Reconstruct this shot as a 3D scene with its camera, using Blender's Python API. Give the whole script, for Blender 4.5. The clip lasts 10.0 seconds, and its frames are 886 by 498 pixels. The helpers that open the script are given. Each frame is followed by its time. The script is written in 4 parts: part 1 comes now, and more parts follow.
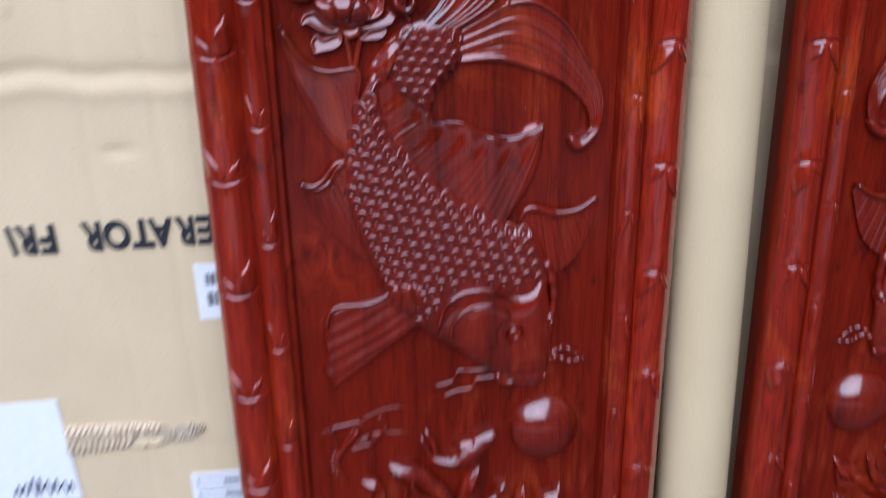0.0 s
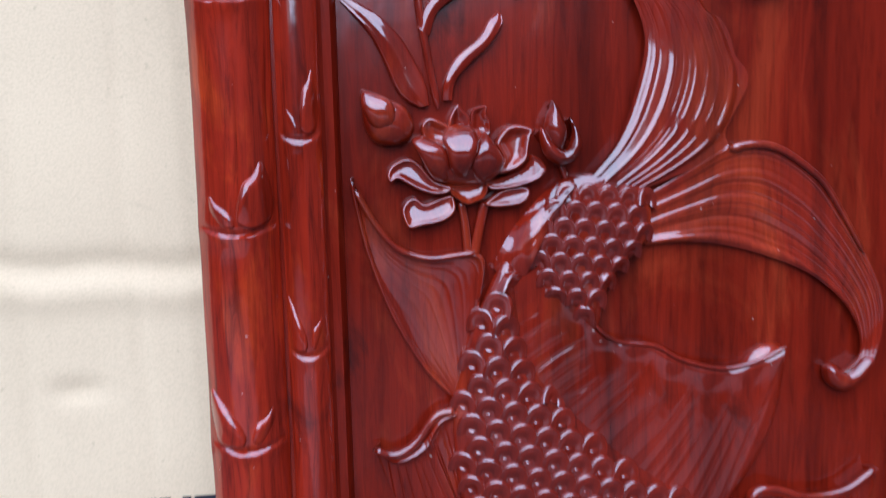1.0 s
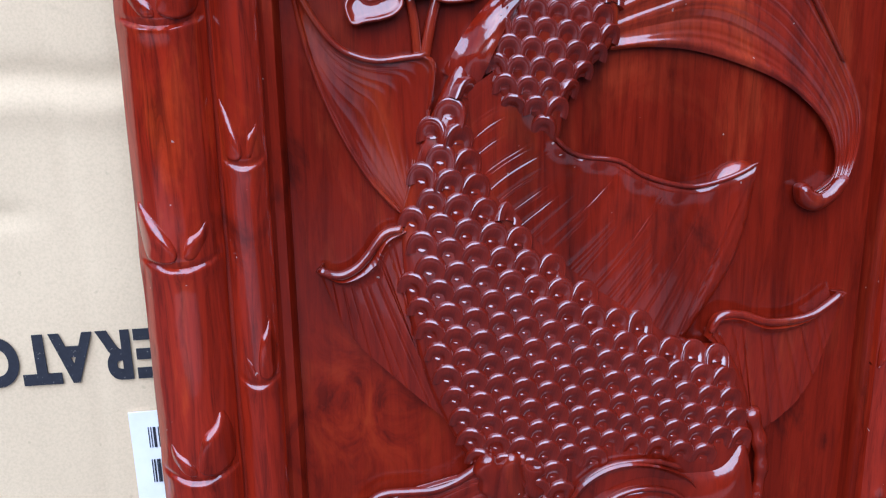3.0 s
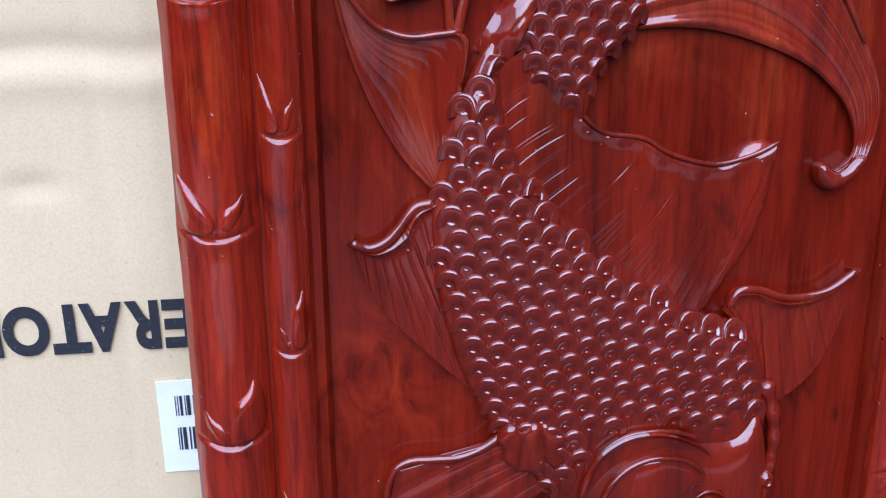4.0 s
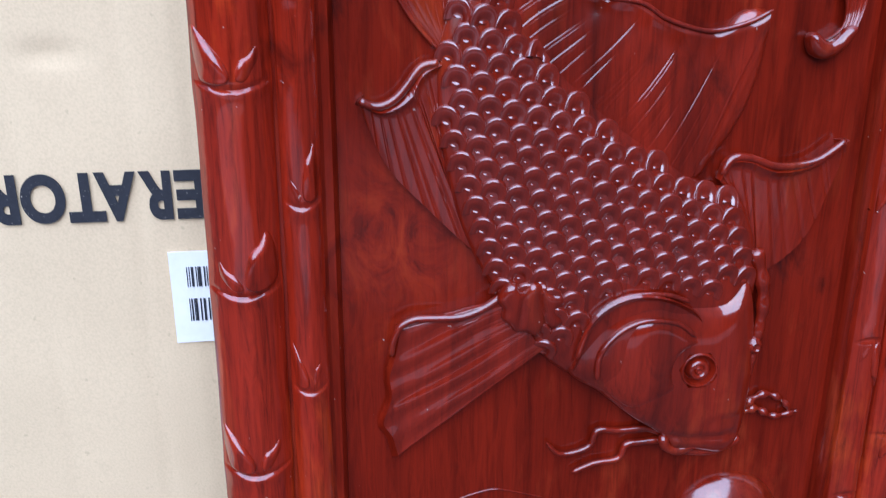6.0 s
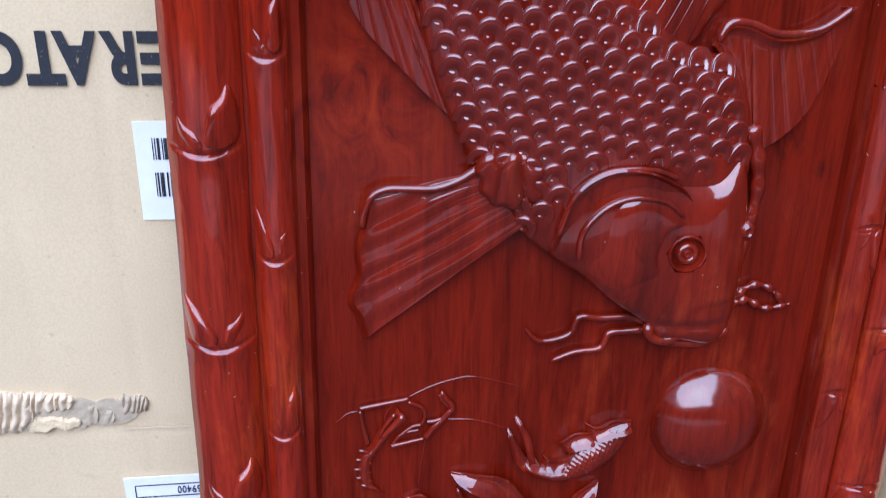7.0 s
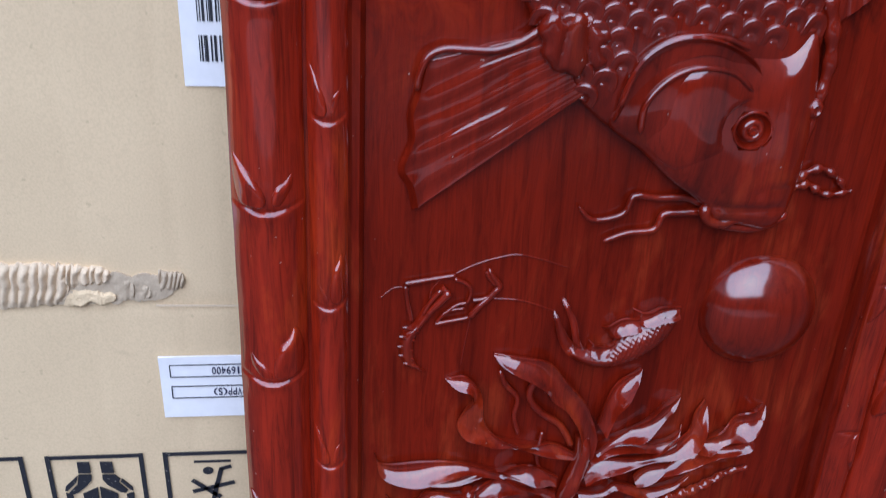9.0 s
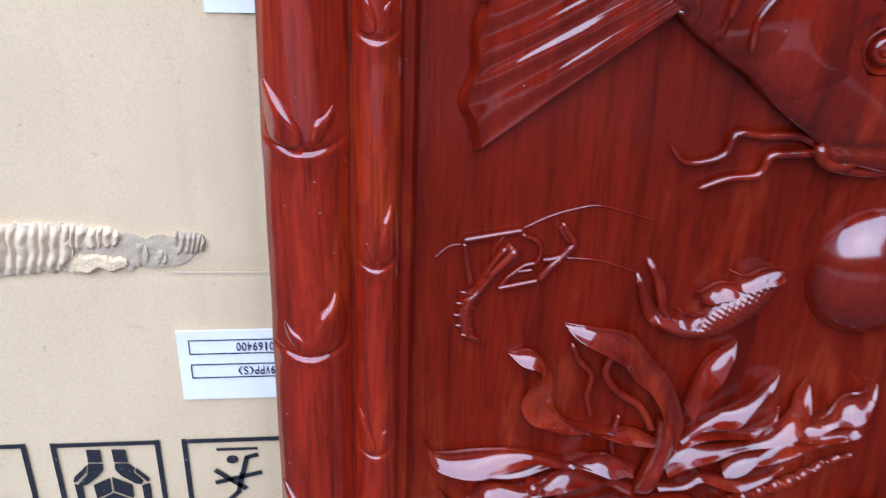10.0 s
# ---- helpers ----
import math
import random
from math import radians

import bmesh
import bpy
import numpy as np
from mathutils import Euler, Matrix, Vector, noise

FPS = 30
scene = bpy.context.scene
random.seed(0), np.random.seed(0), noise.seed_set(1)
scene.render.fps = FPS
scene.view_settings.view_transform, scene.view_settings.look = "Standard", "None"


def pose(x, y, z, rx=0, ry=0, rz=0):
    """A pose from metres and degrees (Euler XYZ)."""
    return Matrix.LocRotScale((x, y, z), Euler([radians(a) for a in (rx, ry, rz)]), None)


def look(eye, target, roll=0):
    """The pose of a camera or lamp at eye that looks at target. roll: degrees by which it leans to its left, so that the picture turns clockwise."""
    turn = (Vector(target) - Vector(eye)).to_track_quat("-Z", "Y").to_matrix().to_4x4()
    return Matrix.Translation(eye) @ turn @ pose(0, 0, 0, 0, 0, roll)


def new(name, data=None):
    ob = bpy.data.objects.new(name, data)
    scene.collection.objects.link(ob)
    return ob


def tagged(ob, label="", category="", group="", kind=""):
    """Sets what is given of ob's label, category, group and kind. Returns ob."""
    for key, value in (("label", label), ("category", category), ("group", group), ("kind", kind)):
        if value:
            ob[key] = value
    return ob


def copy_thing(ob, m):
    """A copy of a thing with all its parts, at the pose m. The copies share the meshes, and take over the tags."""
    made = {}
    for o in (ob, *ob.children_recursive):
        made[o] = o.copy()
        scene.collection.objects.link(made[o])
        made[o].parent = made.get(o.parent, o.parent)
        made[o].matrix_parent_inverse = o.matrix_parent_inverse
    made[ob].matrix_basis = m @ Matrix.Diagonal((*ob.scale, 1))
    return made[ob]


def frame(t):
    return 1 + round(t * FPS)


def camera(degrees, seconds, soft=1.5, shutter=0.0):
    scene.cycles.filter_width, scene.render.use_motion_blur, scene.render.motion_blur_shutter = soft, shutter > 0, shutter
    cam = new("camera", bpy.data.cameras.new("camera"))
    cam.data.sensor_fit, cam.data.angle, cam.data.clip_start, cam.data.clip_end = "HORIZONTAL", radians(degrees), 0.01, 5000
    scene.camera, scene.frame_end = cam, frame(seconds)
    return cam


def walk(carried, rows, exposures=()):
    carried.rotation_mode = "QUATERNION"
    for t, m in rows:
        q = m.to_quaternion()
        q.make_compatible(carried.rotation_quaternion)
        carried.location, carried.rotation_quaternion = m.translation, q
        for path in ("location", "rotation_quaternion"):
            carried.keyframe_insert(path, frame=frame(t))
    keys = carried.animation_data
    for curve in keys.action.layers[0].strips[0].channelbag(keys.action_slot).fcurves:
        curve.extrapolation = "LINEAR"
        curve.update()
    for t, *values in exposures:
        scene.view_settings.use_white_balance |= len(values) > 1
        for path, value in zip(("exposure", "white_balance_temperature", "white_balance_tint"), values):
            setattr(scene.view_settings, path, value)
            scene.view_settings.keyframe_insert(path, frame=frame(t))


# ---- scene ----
# The panels lean back against a tall upright carton; lengths of carved work are in millimetres.
LEAN = pose(0, 0, 0, -3.6, 0, 0)
PANEL_W, PANEL_H, PANEL_T = 0.42, 1.497, 0.030
CARTON_Y = 0.124

# ---- camera ----
cam = camera(52.5, 10.0, soft=1.1, shutter=0.4)
PATH = [
    (0, (0.106, -0.755, 1.087), (0.342, 1.088, 0.346), -1.0), 
    (0.2, (0.080, -0.679, 1.046), (0.428, 1.211, 0.475), -1.05), 
    (0.5, (0.083, -0.589, 1.003), (0.387, 1.341, 0.553), -1.65),
    (0.8, (0.081, -0.493, 0.998), (0.267, 1.474, 0.720), -1.9),
    (1, (0.07, -0.438, 1.014), (0.277, 1.532, 0.742), -1.4), 
    (1.5, (0.075, -0.415, 1.027), (0.272, 1.56, 0.776), -0.8), 
    (2, (0.083, -0.415, 0.988), (0.311, 1.54, 0.633), -1.5), 
    (2.5, (0.085, -0.413, 0.971), (0.338, 1.519, 0.516), -1.4), 
    (4, (0.063, -0.421, 0.971), (0.341, 1.48, 0.414), -0.3), 
    (4.5, (0.052, -0.445, 0.974), (0.345, 1.451, 0.411), -0.2), 
    (5, (0.047, -0.455, 0.962), (0.325, 1.436, 0.371), -0.2), 
    (5.2, (0.046, -0.45, 0.952), (0.325, 1.441, 0.364), -0.3), 
    (6.3, (0.064, -0.453, 0.916), (0.346, 1.413, 0.253), 0.5), 
    (6.5, (0.071, -0.45, 0.907), (0.35, 1.408, 0.221), 0.7), 
    (7, (0.074, -0.444, 0.877), (0.334, 1.398, 0.143), 1.3), 
    (7.5, (0.076, -0.442, 0.865), (0.318, 1.395, 0.112), 1.6), 
    (8, (0.069, -0.437, 0.847), (0.283, 1.393, 0.067), 1.8), 
    (8.5, (0.054, -0.452, 0.843), (0.29, 1.368, 0.047), 2.6), 
    (9, (0.052, -0.442, 0.836), (0.292, 1.35, -0.019), 2.9), 
    (9.5, (0.044, -0.41, 0.81), (0.307, 1.338, -0.127), 2.7), 
    (10, (0.037, -0.38, 0.787), (0.244, 1.404, -0.093), 2.2),
]
walk(cam, [(t, LEAN @ look(eye, target, roll)) for t, eye, target, roll in PATH],
     exposures=[(0.0, 1.04, 6750, 10), (0.5, 1.30, 6450, 10), (1.5, 1.3, 6300, 10), (5.0, 1.32, 6300, 10), (7.5, 1.22, 6450, 10), (8.2, 1.06, 6650, 10),
                (9.4, 0.90, 6700, 10), (10.0, 1.27, 6500, 10)])

# ---- light ----
world = bpy.data.worlds.new("sky")
scene.world = world
world.use_nodes = True
wn = world.node_tree.nodes
sky = wn.new("ShaderNodeTexSky")
sky.sky_type, sky.sun_disc = "NISHITA", False
sky.sun_elevation, sky.sun_rotation = radians(40), radians(192)
sky.dust_density, sky.air_density = 1.2, 1.0
world.node_tree.links.new(sky.outputs[0], wn["Background"].inputs[0])
wn["Background"].inputs[1].default_value = 0.055
sun = new("sun", bpy.data.lights.new("sun", "SUN"))
sun.data.energy, sun.data.angle, sun.data.color = 3.85, radians(82), (0.535, 0.68, 1.0)
sun.matrix_world = look((-1.0, -4.2, 5.2), (0, 0, 0))


# ---- materials ----
def material(name):
    m = bpy.data.materials.new(name)
    m.use_nodes = True
    return m, m.node_tree.nodes, m.node_tree.links, m.node_tree.nodes["Principled BSDF"]


def ramp(nodes, stops):
    r = nodes.new("ShaderNodeValToRGB")
    while len(r.color_ramp.elements) < len(stops):
        r.color_ramp.elements.new(0.5)
    for e, (p, c) in zip(r.color_ramp.elements, stops):
        e.position, e.color = p, (*c, 1)
    return r


def coords(nodes, links, scale, space="Object"):
    tc, mp = nodes.new("ShaderNodeTexCoord"), nodes.new("ShaderNodeMapping")
    mp.inputs["Scale"].default_value = scale
    links.new(tc.outputs[space], mp.inputs[0])
    return mp


def tex(nodes, links, mp, scale, detail=5.0, rough=0.6, distortion=0.0):
    n = nodes.new("ShaderNodeTexNoise")
    n.inputs["Scale"].default_value, n.inputs["Detail"].default_value = scale, detail
    n.inputs["Roughness"].default_value, n.inputs["Distortion"].default_value = rough, distortion
    links.new(mp.outputs[0], n.inputs["Vector"])
    return n


def mix(nodes, links, fac, a, b, blend="MIX"):
    m = nodes.new("ShaderNodeMix")
    m.data_type, m.blend_type = "RGBA", blend
    for sock, v in ((m.inputs[0], fac), (m.inputs[6], a), (m.inputs[7], b)):
        if hasattr(v, "links"):
            links.new(v, sock)
        else:
            sock.default_value = v
    return m.outputs[2]


def bump(nodes, links, height, bsdf, strength, distance, coat=False):
    b = nodes.new("ShaderNodeBump")
    b.inputs["Strength"].default_value, b.inputs["Distance"].default_value = strength, distance
    links.new(height, b.inputs["Height"])
    links.new(b.outputs[0], bsdf.inputs["Normal"])
    if coat:
        links.new(b.outputs[0], bsdf.inputs["Coat Normal"])


def lacquered_wood(name, tone=1.0, figure=0.48, dark_at=0.36, haze=0.03, gloss=1.6, coat=1.0, burl=None):
    """Red-stained hardwood under thick clear lacquer, grain upright."""
    m, n, l, b = material(name)
    mp = coords(n, l, (1, 1, 0.075))
    grain = tex(n, l, mp, 250, 6, 0.7, 0.9)
    broad = tex(n, l, coords(n, l, (1, 1, 0.36)), 16, 6, 0.62, 1.3)
    vein = tex(n, l, coords(n, l, (1, 1, 0.035)), 30, 4, 0.55, 0.8)
    red, deep, warm = (0.200 * tone, 0.0112 * tone, 0.0037 * tone), (0.038 * tone, 0.0034, 0.0022), (0.280 * tone, 0.026 * tone, 0.0062)
    base = ramp(n, ((dark_at, deep), (dark_at + 0.13, red), (0.54, red), (0.67, warm)))
    l.new(broad.outputs[0], base.inputs[0])
    fine = ramp(n, ((0.32, (0.35, 0.30, 0.30)), (0.55, (1, 1, 1)), (0.75, (1.25, 1.3, 1.2))))
    l.new(grain.outputs[0], fine.inputs[0])
    dark = ramp(n, ((0.30, (0.12, 0.10, 0.10)), (0.38, (0.6, 0.55, 0.55)), (0.47, (1, 1, 1)), (0.66, (1.22, 1.22, 1.2))))
    l.new(vein.outputs[0], dark.inputs[0])
    c = mix(n, l, figure, base.outputs[0], fine.outputs[0], "MULTIPLY")
    c = mix(n, l, 0.55, c, dark.outputs[0], "MULTIPLY")
    info = n.new("ShaderNodeObjectInfo")
    vary = ramp(n, ((0.0, (0.86, 0.84, 0.84)), (1.0, (1.1, 1.1, 1.08))))
    l.new(info.outputs["Random"], vary.inputs[0])
    c = mix(n, l, 0.7, c, vary.outputs[0], "MULTIPLY")
    if burl:
        # a burl in the board: warm swirling figure with a few dark knots
        far = n.new("ShaderNodeVectorMath")
        far.operation = "DISTANCE"
        l.new(coords(n, l, (1, 0, 0.75)).outputs[0], far.inputs[0])
        far.inputs[1].default_value = (burl[0], 0, burl[2] * 0.75)
        spread = ramp(n, ((0.012, (0.62, 0.62, 0.62)), (0.060, (0, 0, 0))))
        l.new(far.outputs["Value"], spread.inputs[0])
        swirl = tex(n, l, coords(n, l, (1, 1, 0.6)), 38, 6, 0.65, 1.6)
        tint = ramp(n, ((0.36, (0.05, 0.005, 0.003)), (0.45, (0.16, 0.010, 0.004)), (0.58, (0.25, 0.020, 0.006)), (0.68, (0.30, 0.032, 0.008))))
        l.new(swirl.outputs[0], tint.inputs[0])
        c = mix(n, l, spread.outputs[0], c, tint.outputs[0])
    dust = tex(n, l, coords(n, l, (1, 1, 1)), 330, 1, 0.5)
    spots = ramp(n, ((0.80, (0, 0, 0)), (0.815, (0.6, 0.6, 0.6))))
    l.new(dust.outputs[0], spots.inputs[0])
    c = mix(n, l, spots.outputs[0], c, (0.42, 0.30, 0.26, 1))
    l.new(c, b.inputs["Base Color"])
    b.inputs["Roughness"].default_value = 0.3
    b.inputs["IOR"].default_value = 1.5
    b.inputs["Specular IOR Level"].default_value = 0.06
    b.inputs["Coat Weight"].default_value = coat
    b.inputs["Coat IOR"].default_value = gloss
    rr = ramp(n, ((0.3, (haze, haze, haze)), (0.8, (haze + 0.05, haze + 0.05, haze + 0.05))))
    l.new(broad.outputs[0], rr.inputs[0])
    l.new(rr.outputs[0], b.inputs["Coat Roughness"])
    wob = tex(n, l, coords(n, l, (1, 1, 0.5)), 60, 3, 0.5)
    bump(n, l, wob.outputs[0], b, 0.09, 0.003, True)
    return m


WOOD = lacquered_wood("lacquered_rosewood", 0.76, 0.65, 0.27, 0.13, 1.5, 0.5, burl=(0.094, 0.0, 0.772))
STEMWOOD = lacquered_wood("lacquered_bamboo_carving", 1.22, 0.9, 0.28, 0.06, 1.66)
SCALED = lacquered_wood("lacquered_scale", 0.84, 0.6, 0.26, 0.13, 1.93)
PEARLWOOD = lacquered_wood("lacquered_pearl", 0.78, 0.6, 0.26, 0.11, 1.76)
CARVED = lacquered_wood("lacquered_relief", 0.90, 0.6, 0.26, 0.06, 1.72)


def cardboard(name, a, b_, rough=0.85):
    m, n, l, b = material(name)
    fibre = tex(n, l, coords(n, l, (1, 1, 1)), 700, 3, 0.6)
    cloud = tex(n, l, coords(n, l, (1, 1, 0.8)), 5, 4, 0.55)
    flute = tex(n, l, coords(n, l, (1, 0.2, 0.012)), 140, 2, 0.5)
    c = ramp(n, ((0.3, b_), (0.7, a)))
    l.new(cloud.outputs[0], c.inputs[0])
    f = ramp(n, ((0.30, (0.80, 0.79, 0.77)), (0.6, (1.03, 1.03, 1.03))))
    l.new(fibre.outputs[0], f.inputs[0])
    col = mix(n, l, 0.45, c.outputs[0], f.outputs[0], "MULTIPLY")
    speck = tex(n, l, coords(n, l, (1, 1, 1)), 170, 2, 0.5)
    s = ramp(n, ((0.24, (0.45, 0.42, 0.38)), (0.29, (1, 1, 1))))
    l.new(speck.outputs[0], s.inputs[0])
    col = mix(n, l, 0.25, col, s.outputs[0], "MULTIPLY")
    smear = tex(n, l, coords(n, l, (1, 1, 1.8)), 7, 6, 0.6, 0.6)
    stain = ramp(n, ((0.26, (0.62, 0.60, 0.58)), (0.37, (1, 1, 1))))
    l.new(smear.outputs[0], stain.inputs[0])
    col = mix(n, l, 0.6, col, stain.outputs[0], "MULTIPLY")
    l.new(col, b.inputs["Base Color"])
    b.inputs["Roughness"].default_value = rough
    b.inputs["Specular IOR Level"].default_value = 0.25
    bump(n, l, mix(n, l, 0.5, fibre.outputs[0], flute.outputs[0]), b, 0.25, 0.0012)
    return m


CARD = cardboard("kraft_cardboard", (0.725, 0.54, 0.335), (0.63, 0.462, 0.283))
TORN = cardboard("torn_kraft_liner", (0.76, 0.585, 0.405), (0.55, 0.42, 0.285))
CREAM = cardboard("cream_tube_card", (0.64, 0.475, 0.275), (0.56, 0.41, 0.235))
GREYCARD = cardboard("grey_inner_liner", (0.56, 0.435, 0.305), (0.38, 0.29, 0.20))


def plain(name, col, rough=0.6, grain=60, amount=0.25, worn=0.0):
    m, n, l, b = material(name)
    t = tex(n, l, coords(n, l, (1, 1, 1)), grain, 5, 0.65)
    r = ramp(n, ((0.3, tuple(x * (1 - amount) for x in col)), (0.7, tuple(min(1, x * (1 + amount * 0.5)) for x in col))))
    l.new(t.outputs[0], r.inputs[0])
    out = r.outputs[0]
    if worn:
        w = tex(n, l, coords(n, l, (1, 1, 1)), 500, 3, 0.7)
        k = ramp(n, ((0.66, (0, 0, 0)), (0.72, (worn, worn, worn))))
        l.new(w.outputs[0], k.inputs[0])
        out = mix(n, l, k.outputs[0], out, (0.5, 0.42, 0.33, 1))
    l.new(out, b.inputs["Base Color"])
    b.inputs["Roughness"].default_value = rough
    bump(n, l, t.outputs[0], b, 0.15, 0.002)
    return m


INK = plain("black_printing_ink", (0.018, 0.018, 0.024), 0.6, 300, 0.4, 1.0)
PAPER = plain("white_label_paper", (0.82, 0.80, 0.80), 0.45, 90, 0.05)
PEN = plain("dark_blue_ink", (0.03, 0.03, 0.07), 0.5, 200, 0.3)
CONCRETE = plain("worn_concrete", (0.24, 0.23, 0.225), 0.8, 7, 0.3)
DARKSLAB = plain("unseen_dark_slab", (0.03, 0.03, 0.031), 0.85, 90, 0.35)
DARKWALL = plain("unseen_dark_wall", (0.06, 0.056, 0.053), 0.7, 12, 0.3)
PLASTER = plain("grey_plaster", (0.16, 0.155, 0.15), 0.85, 9, 0.2)


# ---- mesh builders ----
def make(name, verts, faces, mat, parent=None, label="", sharp=38, smooth=True):
    me = bpy.data.meshes.new(name)
    me.from_pydata([tuple(v) for v in verts], [], faces)
    me.materials.append(mat)
    if smooth:
        me.shade_smooth()
        me.set_sharp_from_angle(angle=radians(sharp))
    ob = new(name, me)
    ob.parent = parent
    return tagged(ob, label)


def box(name, x0, y0, z0, x1, y1, z1, mat, parent=None, label="", bevel=0.0):
    bm = bmesh.new()
    bmesh.ops.create_cube(bm, size=1, matrix=Matrix.Translation(((x0 + x1) / 2, (y0 + y1) / 2, (z0 + z1) / 2))
                          @ Matrix.Diagonal((x1 - x0, y1 - y0, z1 - z0, 1)))
    if bevel:
        bmesh.ops.bevel(bm, geom=bm.edges[:], offset=bevel, segments=2, affect="EDGES", profile=0.5)
    me = bpy.data.meshes.new(name)
    bm.to_mesh(me)
    bm.free()
    me.materials.append(mat)
    ob = new(name, me)
    ob.parent = parent
    return tagged(ob, label)


def spline(pts, n, closed=False):
    """n points evenly spread along a smooth curve through pts."""
    P = np.array(pts, float)
    if closed:
        P = np.vstack([P[-1], P, P[0], P[1]])
    else:
        P = np.vstack([2 * P[0] - P[1], P, 2 * P[-1] - P[-2]])
    fine = []
    for i in range(1, len(P) - 2):
        a, b, c, d = P[i - 1:i + 3]
        for t in np.linspace(0, 1, 24, endpoint=False):
            fine.append(0.5 * (2 * b + (c - a) * t + (2 * a - 5 * b + 4 * c - d) * t * t + (3 * b - a - 3 * c + d) * t ** 3))
    fine.append(P[-2])
    fine = np.array(fine)
    run = np.concatenate([[0], np.cumsum(np.linalg.norm(np.diff(fine, axis=0), axis=1))])
    at = np.linspace(0, run[-1], n, endpoint=not closed)
    return np.stack([np.interp(at, run, fine[:, k]) for k in range(fine.shape[1])], 1)


def skirted(verts, faces, down, undercut=0.0):
    """Closes a carved skin down to the board with walls along its rim; undercut draws the foot in under it."""
    count = {}
    for f in faces:
        for a, b in zip(f, f[1:] + f[:1]):
            count[(a, b)] = 1
    low, inward = {}, {}
    verts, faces = list(verts), list(faces)
    rim = [e for e in count if (e[1], e[0]) not in count]
    for a, b in rim:
        dx, dz = verts[b][0] - verts[a][0], verts[b][2] - verts[a][2]
        k = math.hypot(dx, dz) or 1e-9
        for v in (a, b):
            x, z = inward.get(v, (0.0, 0.0))
            inward[v] = (x - dz / k, z + dx / k)
    for a, b in rim:
        for v in (a, b):
            if v not in low:
                low[v] = len(verts)
                nx, nz = inward[v]
                k = min(0.0045, undercut * max(0.0, down - verts[v][1])) / (math.hypot(nx, nz) or 1e-9)
                verts.append((verts[v][0] + nx * k, down, verts[v][2] + nz * k))
        faces.append([b, a, low[a], low[b]])
    return verts, faces


def rim_distance(q, loop):
    a, b = loop, np.roll(loop, -1, 0)
    d = b - a
    best = np.full(len(q), 1e9)
    for i in range(len(a)):
        t = np.clip(((q - a[i]) @ d[i]) / max(1e-9, d[i] @ d[i]), 0, 1)
        best = np.minimum(best, np.linalg.norm(q - a[i] - t[:, None] * d[i], axis=1))
    return best


def inside(q, loop):
    x, z = q[:, 0], q[:, 1]
    hit = np.zeros(len(q), bool)
    for (x0, z0), (x1, z1) in zip(loop, np.roll(loop, -1, 0)):
        cross = (z0 > z) != (z1 > z)
        with np.errstate(divide="ignore", invalid="ignore"):
            hit ^= cross & (x < (x1 - x0) * (z - z0) / (z1 - z0) + x0)
    return hit


def dome(d, high, edge, wall):
    k = np.clip(d / edge, 0, 1)
    return high * (wall + (1 - wall) * np.sqrt(np.maximum(0, 1 - (1 - k) ** 2)))


def relief(name, pts, high, edge, parent, mat=None, base=0.0, wall=0.3, pitch=2.6, count=0, shape=None, label="", sharp=38):
    """A carved patch: a smooth closed outline raised over the ground with a rounded rim. shape(x, z) adds detail."""
    loop = spline(pts, count or max(24, int(len(pts) * 6)), True)
    lo, hi = loop.min(0), loop.max(0)
    gx, gz = np.meshgrid(np.arange(lo[0], hi[0], pitch), np.arange(lo[1], hi[1], pitch * 0.9))
    gx[::2] += pitch / 2
    q = np.stack([gx.ravel(), gz.ravel()], 1)
    q = q[inside(q, loop)]
    # rows of points run along the rim, so that its rounding is clean
    step = np.roll(loop, -1, 0) - np.roll(loop, 1, 0)
    turn = np.sign(np.sum(loop[:, 0] * np.roll(loop[:, 1], -1) - loop[:, 1] * np.roll(loop[:, 0], -1)))
    inward = np.stack([-step[:, 1], step[:, 0]], 1) * turn / np.maximum(1e-9, np.linalg.norm(step, axis=1))[:, None]
    rows = []
    for k in (0.3, 0.75, 1.3, 1.95):
        ring = loop + inward * k * pitch
        rows.append(ring[inside(ring, loop) & (rim_distance(ring, loop) > 0.93 * k * pitch)])
    q = q[rim_distance(q, loop) > pitch * 2.4]
    flat = np.vstack([loop, *rows, q])
    n = len(loop)
    from mathutils.geometry import delaunay_2d_cdt
    co, _, tris, *_ = delaunay_2d_cdt([Vector(p) for p in flat], [(i, (i + 1) % n) for i in range(n)], [], 1, 1e-5)
    co = np.array([tuple(c) for c in co])
    h = base + dome(rim_distance(co, loop), high, edge, wall)
    if shape:
        h = h + shape(co[:, 0], co[:, 1])
    verts = [(x / 1000, -y / 1000, z / 1000) for (x, z), y in zip(co, h)]
    verts, faces = skirted(verts, [list(t) for t in tris], 0.001, 0.45)
    return make(name, verts, faces, mat or CARVED, parent, label, sharp)


